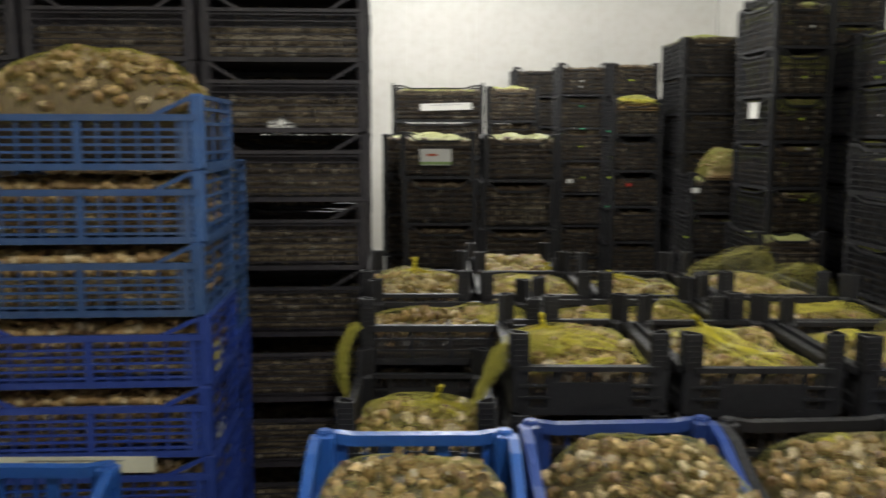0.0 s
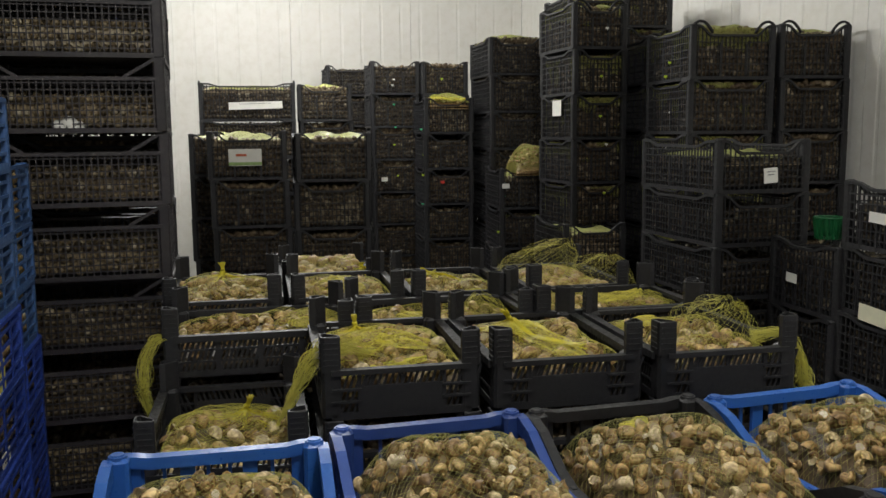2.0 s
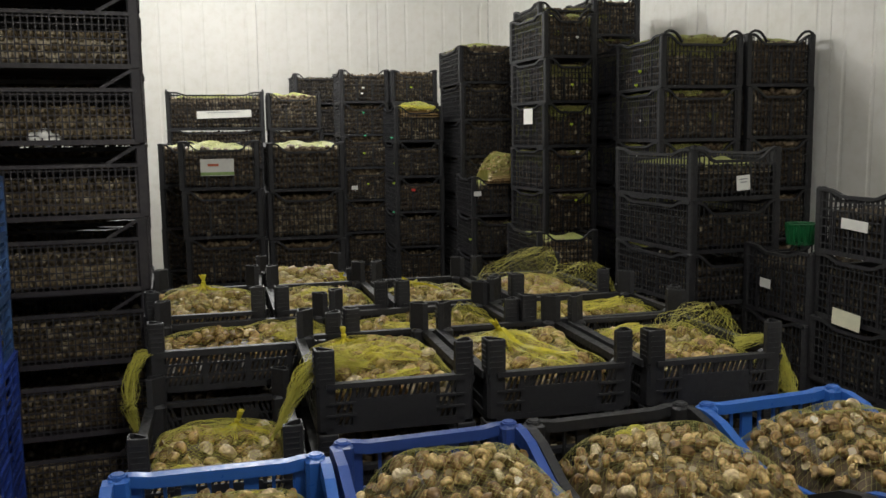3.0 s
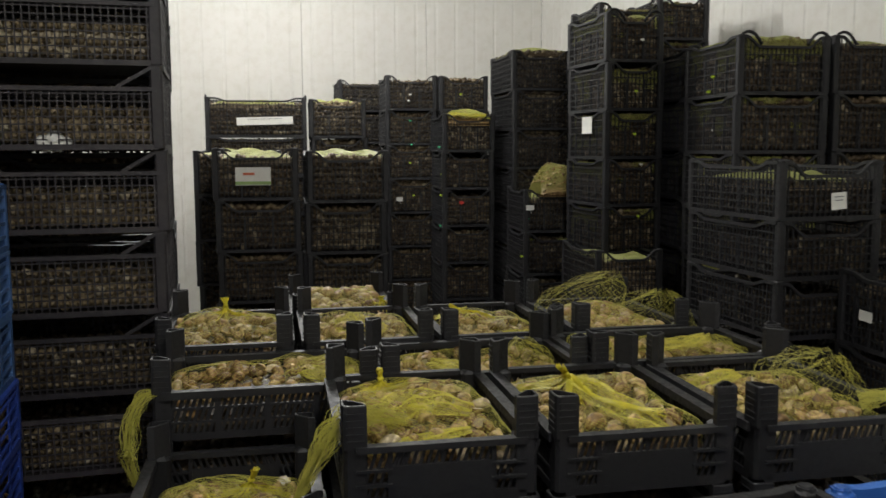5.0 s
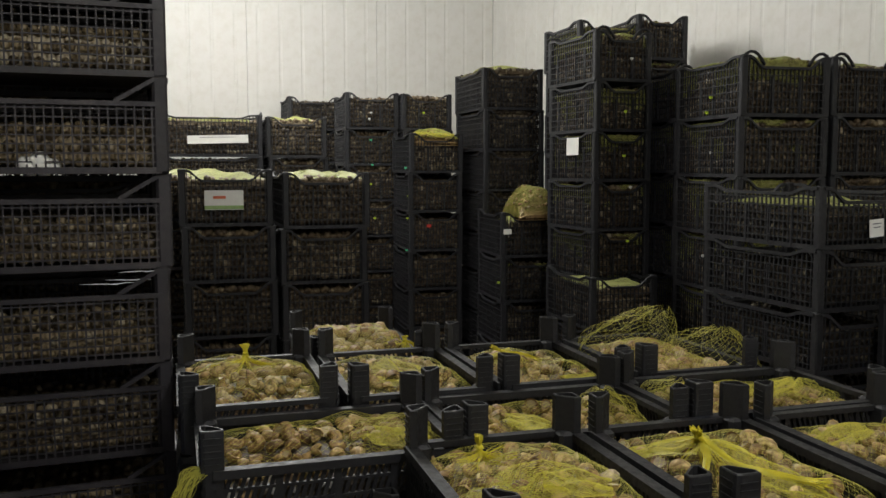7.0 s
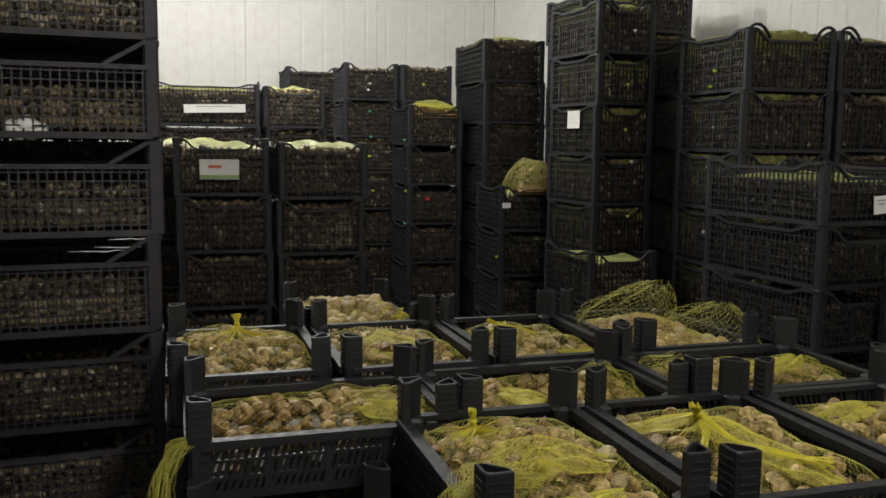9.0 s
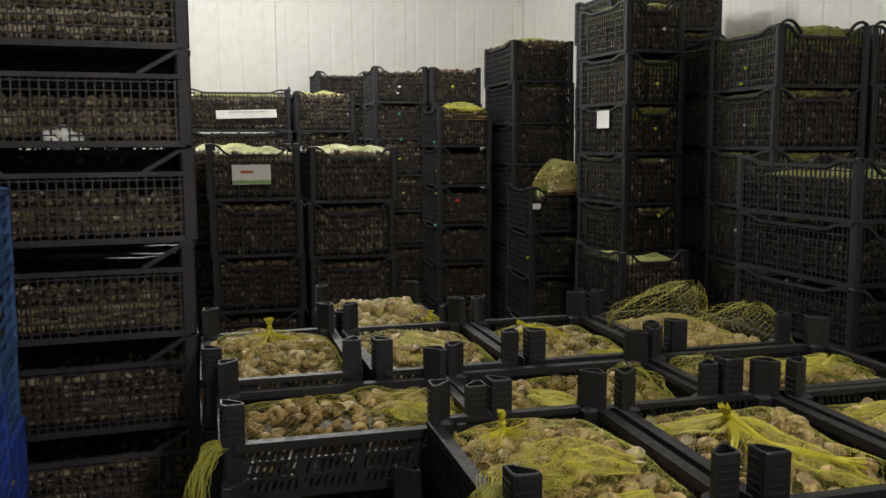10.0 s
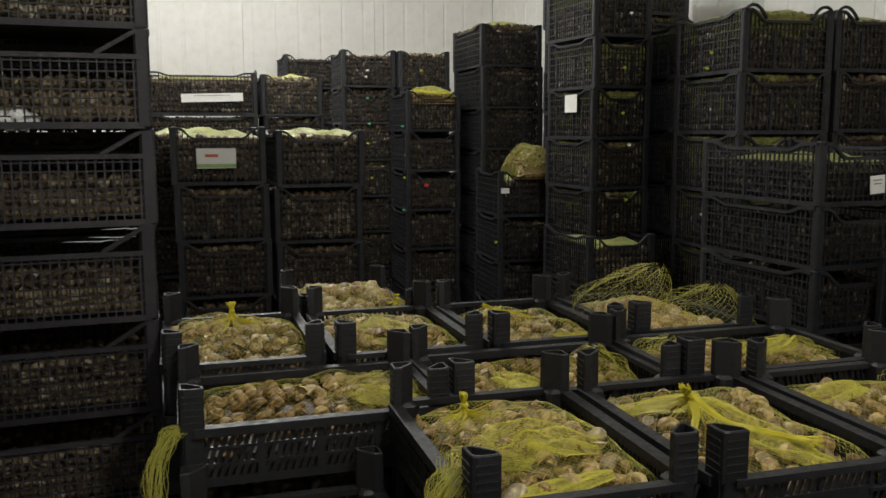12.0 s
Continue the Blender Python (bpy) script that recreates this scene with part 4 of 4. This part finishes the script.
snail_bag(MLL, 0.30, 0.45, 0.045, 0.06, 5, BAG, tie=(0.03, 0.06, 0.02, -0.01), tie_h=0.05,
          folds=[([(-0.14, -0.12, 0.0), (-0.06, -0.15, 0.0)], (0.1, 0.07), 0.012)],
          domes=[((-0.02, 0.08, -0.01), (0.12, 0.1, 0.03), (0.06, -0.02, 0.015))])
snail_bag(MA2, 0.30, 0.45, 0.075, 0.04, 6, BAG, folds=[([(0.0, 0.1, 0), (-0.05, 0.02, 0)], (0.12, 0.1), 0.014)],
          domes=[((0.0, -0.15, -0.01), (0.1, 0.06, 0.055), (0.0, 0.02, 0.02))])
snail_bag(MB2, 0.30, 0.45, 0.08, 0.04, 7, BAG, folds=[([(-0.04, 0.02, 0.0), (-0.02, -0.12, 0.02)], (0.1, 0.1), 0.02)], domes=[((0.03, 0.17, -0.01), (0.1, 0.06, 0.045), (0.0, -0.02, 0.02)), ((0.0, -0.14, -0.02), (0.08, 0.08, 0.04), (0, 0, 0.01))])
snail_bag(ML2, 0.31, 0.46, 0.1, 0.06, 8, "full net bag of snails with knotted neck", tie=(-0.01, 0.05, 0.0, 0.0), tie_h=0.05)
snail_bag(MA3, 0.30, 0.45, 0.085, 0.045, 9, BAG, folds=[([(-0.02, 0.05, 0.01), (0.0, -0.15, 0.0)], (0.12, 0.16), 0.02)])
snail_bag(MB3, 0.30, 0.45, 0.08, 0.045, 10, BAG, tie=(-0.03, 0.05, -0.06, 0.0), tie_h=0.03, folds=[([(-0.13, 0.08, 0.01), (-0.04, 0.05, 0.02)], (0.05, 0.05), 0.01), ([(0.02, -0.15, 0), (0.12, -0.12, 0)], (0.05, 0.05), 0.01)])
snail_bag(MC3, 0.30, 0.45, 0.085, 0.05, 11, "crumpled yellow net bag half full of snails", fine=False,
          domes=[((-0.05, 0.06, -0.02), (0.13, 0.13, 0.09), (0.1, 0.0, 0.04)), ((0.1, -0.1, -0.02), (0.13, 0.13, 0.09), (0.05, 0.0, 0.04))])
snail_bag(MA4, 0.30, 0.45, 0.115, 0.06, 12, BAG, fine=False, tie=(0.12, -0.15, 0.0, 0.0), tie_h=0.03)

# ---------------------------------------------------------------- full crates in front
TOP = 0.972
for cx, cy, rot, mat, seed, word in ((-0.178, 0.844, 5.0, BLUE, 1, "bright blue"), (0.182, 0.925, 8.0, NAVY, 2, "deep blue"),
                                     (0.54, 0.965, 8.0, BLACK, 3, "black"), (0.9, 0.995, 10.0, BLUE, 4, "bright blue"), (-0.885, 0.82, 4.0, BLUE, 5, "bright blue")):
    spot = pose(cx, cy, 0, 0, 0, rot) @ pose(0.175, -0.265, 0)
    for i in range(5):
        m = pose(0, 0, TOP - 0.178 - i * 0.18) @ spot
        if seed == 5:
            m = pose(0, 0, -0.07) @ m
        if m.translation.z < 0:
            pallet(spot, 0.35, 0.53, m.translation.z + 0.18)
            break
        tub_crate(m, mat, word + " plastic crate with rounded rim and side handles")
        if i == 0:
            low = 0.0 if seed != 5 else -0.03
            folds = {1: [([(-0.1, 0.22, 0), (0.08, 0.2, 0)], (0.06, 0.05), 0.01)], 3: [([(-0.02, 0.2, 0.0), (0.04, 0.2, 0.01)], (0.03, 0.03), 0.01)]}.get(seed, [])
            snail_bag(m @ pose(0, -0.018, 0), 0.316, 0.475, 0.13 + low, 0.13, 20 + seed, "heaped net bag of brown snails in a " + word + " crate", folds=folds, strands=seed in (1, 2, 3, 4), pitch=0.0285, size=1.06, soft=2.2, net_pitch=0.014, net_mat=NET_OLIVE)

# ---------------------------------------------------------------- labels
card = tag_card(pose(-0.248, 4.128, 1.368, 0, 0, 4), 0.17, 0.088, PAPER, "white card with red mark and green band on a crate")
g = Geo()
g.box((0, -0.0008, -0.033), (0.17, 0.001, 0.016))
part("print", g, CARD_GREEN, card, "green printed band")
g = Geo()
g.box((-0.02, -0.0008, 0.012), (0.055, 0.001, 0.012), ch=0.0)
part("print", g, CARD_RED, card, "orange red printed mark")
tag_card(pose(-0.323, 5.87, 1.692, 0, -1.5, 4), 0.376, 0.052, PAPER, "long white paper strip fixed to a crate", 1)
tag_card(pose(1.484, 4.355, 1.62, 0, 0, -82), 0.125, 0.088, PAPER, "white paper sheet on the side of a crate")
tag_card(pose(1.847, 2.553, 1.317, 0, -4, 8), 0.06, 0.058, PAPER, "white paper tag tied to a shallow crate", 2)
tag_card(pose(1.838, 2.36, 0.957, 0, 2, -85), 0.062, 0.034, PAPER, "small white paper tag on a crate")
for y, z, w, h in ((1.93, 1.21, 0.12, 0.034), (1.95, 0.9, 0.13, 0.055), (1.95, 0.64, 0.1, 0.036)):
    tag_card(pose(1.908 - 0.087 * (y - 1.72), y, z, 0, 3, -85), w, h, CREAM if z < 1.1 and w > 0.08 else PAPER, "pale paper tag on a dark crate")
tag_card(pose(-0.92, 1.394, 0.672, 0, 1, 8), 0.40, 0.042, CREAM, "long cream paper strip on a blue crate", 1)
tag_card(pose(-0.602, 1.58, 0.91, 0, 0, 98), 0.085, 0.085, YELLOW_CARD, "yellow paper label on a blue crate", 2)
tag_card(pose(-0.602, 1.575, 0.69, 0, 0, 98), 0.085, 0.085, CREAM, "cream paper label on a blue crate", 2)


def bag_tie(x, y, z, mat, size=0.011):
    """A small clip or knot of net that pokes out between the bars of a crate."""
    t = thing("bag_clip", "small bright plastic clip of a net bag", "clip", "bag clips", pose(x, y, z))
    g = Geo()
    g.box((0, 0, 0), (size * 1.6, 0.005, size), ch=0.0015)
    g.tube([(0, 0, -size * 0.4), (size * 0.3, 0.006, -size * 1.1)], [0.0025, 0.0012], 5)
    part("clip", g, mat, t)


LIME = plain("lime_plastic", (0.55, 0.72, 0.05), 0.4)
MINT = plain("mint_plastic", (0.1, 0.62, 0.3), 0.4)
RED_TAG = plain("red_plastic", (0.75, 0.06, 0.04), 0.4)
rng = random.Random(77)
# down the columns by the back wall and the right side
for cx, cy, z0, z1, n in ((0.69, 6.035, 1.1, 1.95, 5), (0.848, 5.54, 0.9, 1.68, 6), (1.262, 4.85, 0.8, 1.22, 5), (1.9, 3.7, 1.0, 1.95, 6), (1.70, 4.14, 1.05, 2.1, 5), (0.68, 6.04, 1.88, 1.9, 1), (1.05, 5.98, 1.85, 1.9, 1)):
    for i in range(n):
        bag_tie(cx + rng.uniform(-0.02, 0.02), cy + 0.022, z0 + (z1 - z0) * (i + rng.uniform(0.2, 0.8)) / n, rng.choice((LIME, LIME, LIME, PAPER, MINT)))
bag_tie(0.975, 5.53, 1.144, RED_TAG, 0.018)
bag_tie(1.29, 4.848, 1.15, PAPER, 0.03)
bag_tie(0.60, 6.06, 1.14, PAPER, 0.03)

# bags that bulge over the tops of single columns
snail_bag(pose(1.475, 5.0, 1.215), 0.25, 0.36, 0.09, 0.17, 51, "olive net bag bulging over a crate", fine=False, z0=0.0, soft=2.2, size=0.7, pitch=0.022, net_pitch=0.003, net_mat=NET_OLIVE)
snail_bag(pose(1.02, 5.68, 1.65), 0.3, 0.3, 0.06, 0.06, 52, "yellow net bag hanging over a crate edge", fine=False, z0=0.0, soft=2.2, size=0.7, pitch=0.022, net_pitch=0.004, net_mat=NET_GREEN,
          folds=[([(-0.12, -0.13, 0.0), (0.12, -0.14, 0.0)], (0.1, 0.12), 0.03)])


def basket(m):
    t = thing("basket", "small green plastic basket on a black crate", "basket", "", m)
    g = Geo()
    for k in range(14):
        a = 6.2832 * k / 14
        g.tube([(0.042 * math.cos(a), 0.042 * math.sin(a), 0.0), (0.052 * math.cos(a), 0.052 * math.sin(a), 0.075)], 0.006, 5)
    part("body", g, GREENISH, t)
    g = Geo()
    g.tube([(0.052 * math.cos(6.2832 * k / 20), 0.052 * math.sin(6.2832 * k / 20), 0.076) for k in range(21)], 0.005, 6)
    part("rim", g, GREENISH, t)
    g = Geo()
    g.tube([(0, 0, 0), (0, 0, 0.003)], 0.046, 14)
    part("base", g, GREENISH, t)


basket(pose(2.0, 2.4, 1.092))
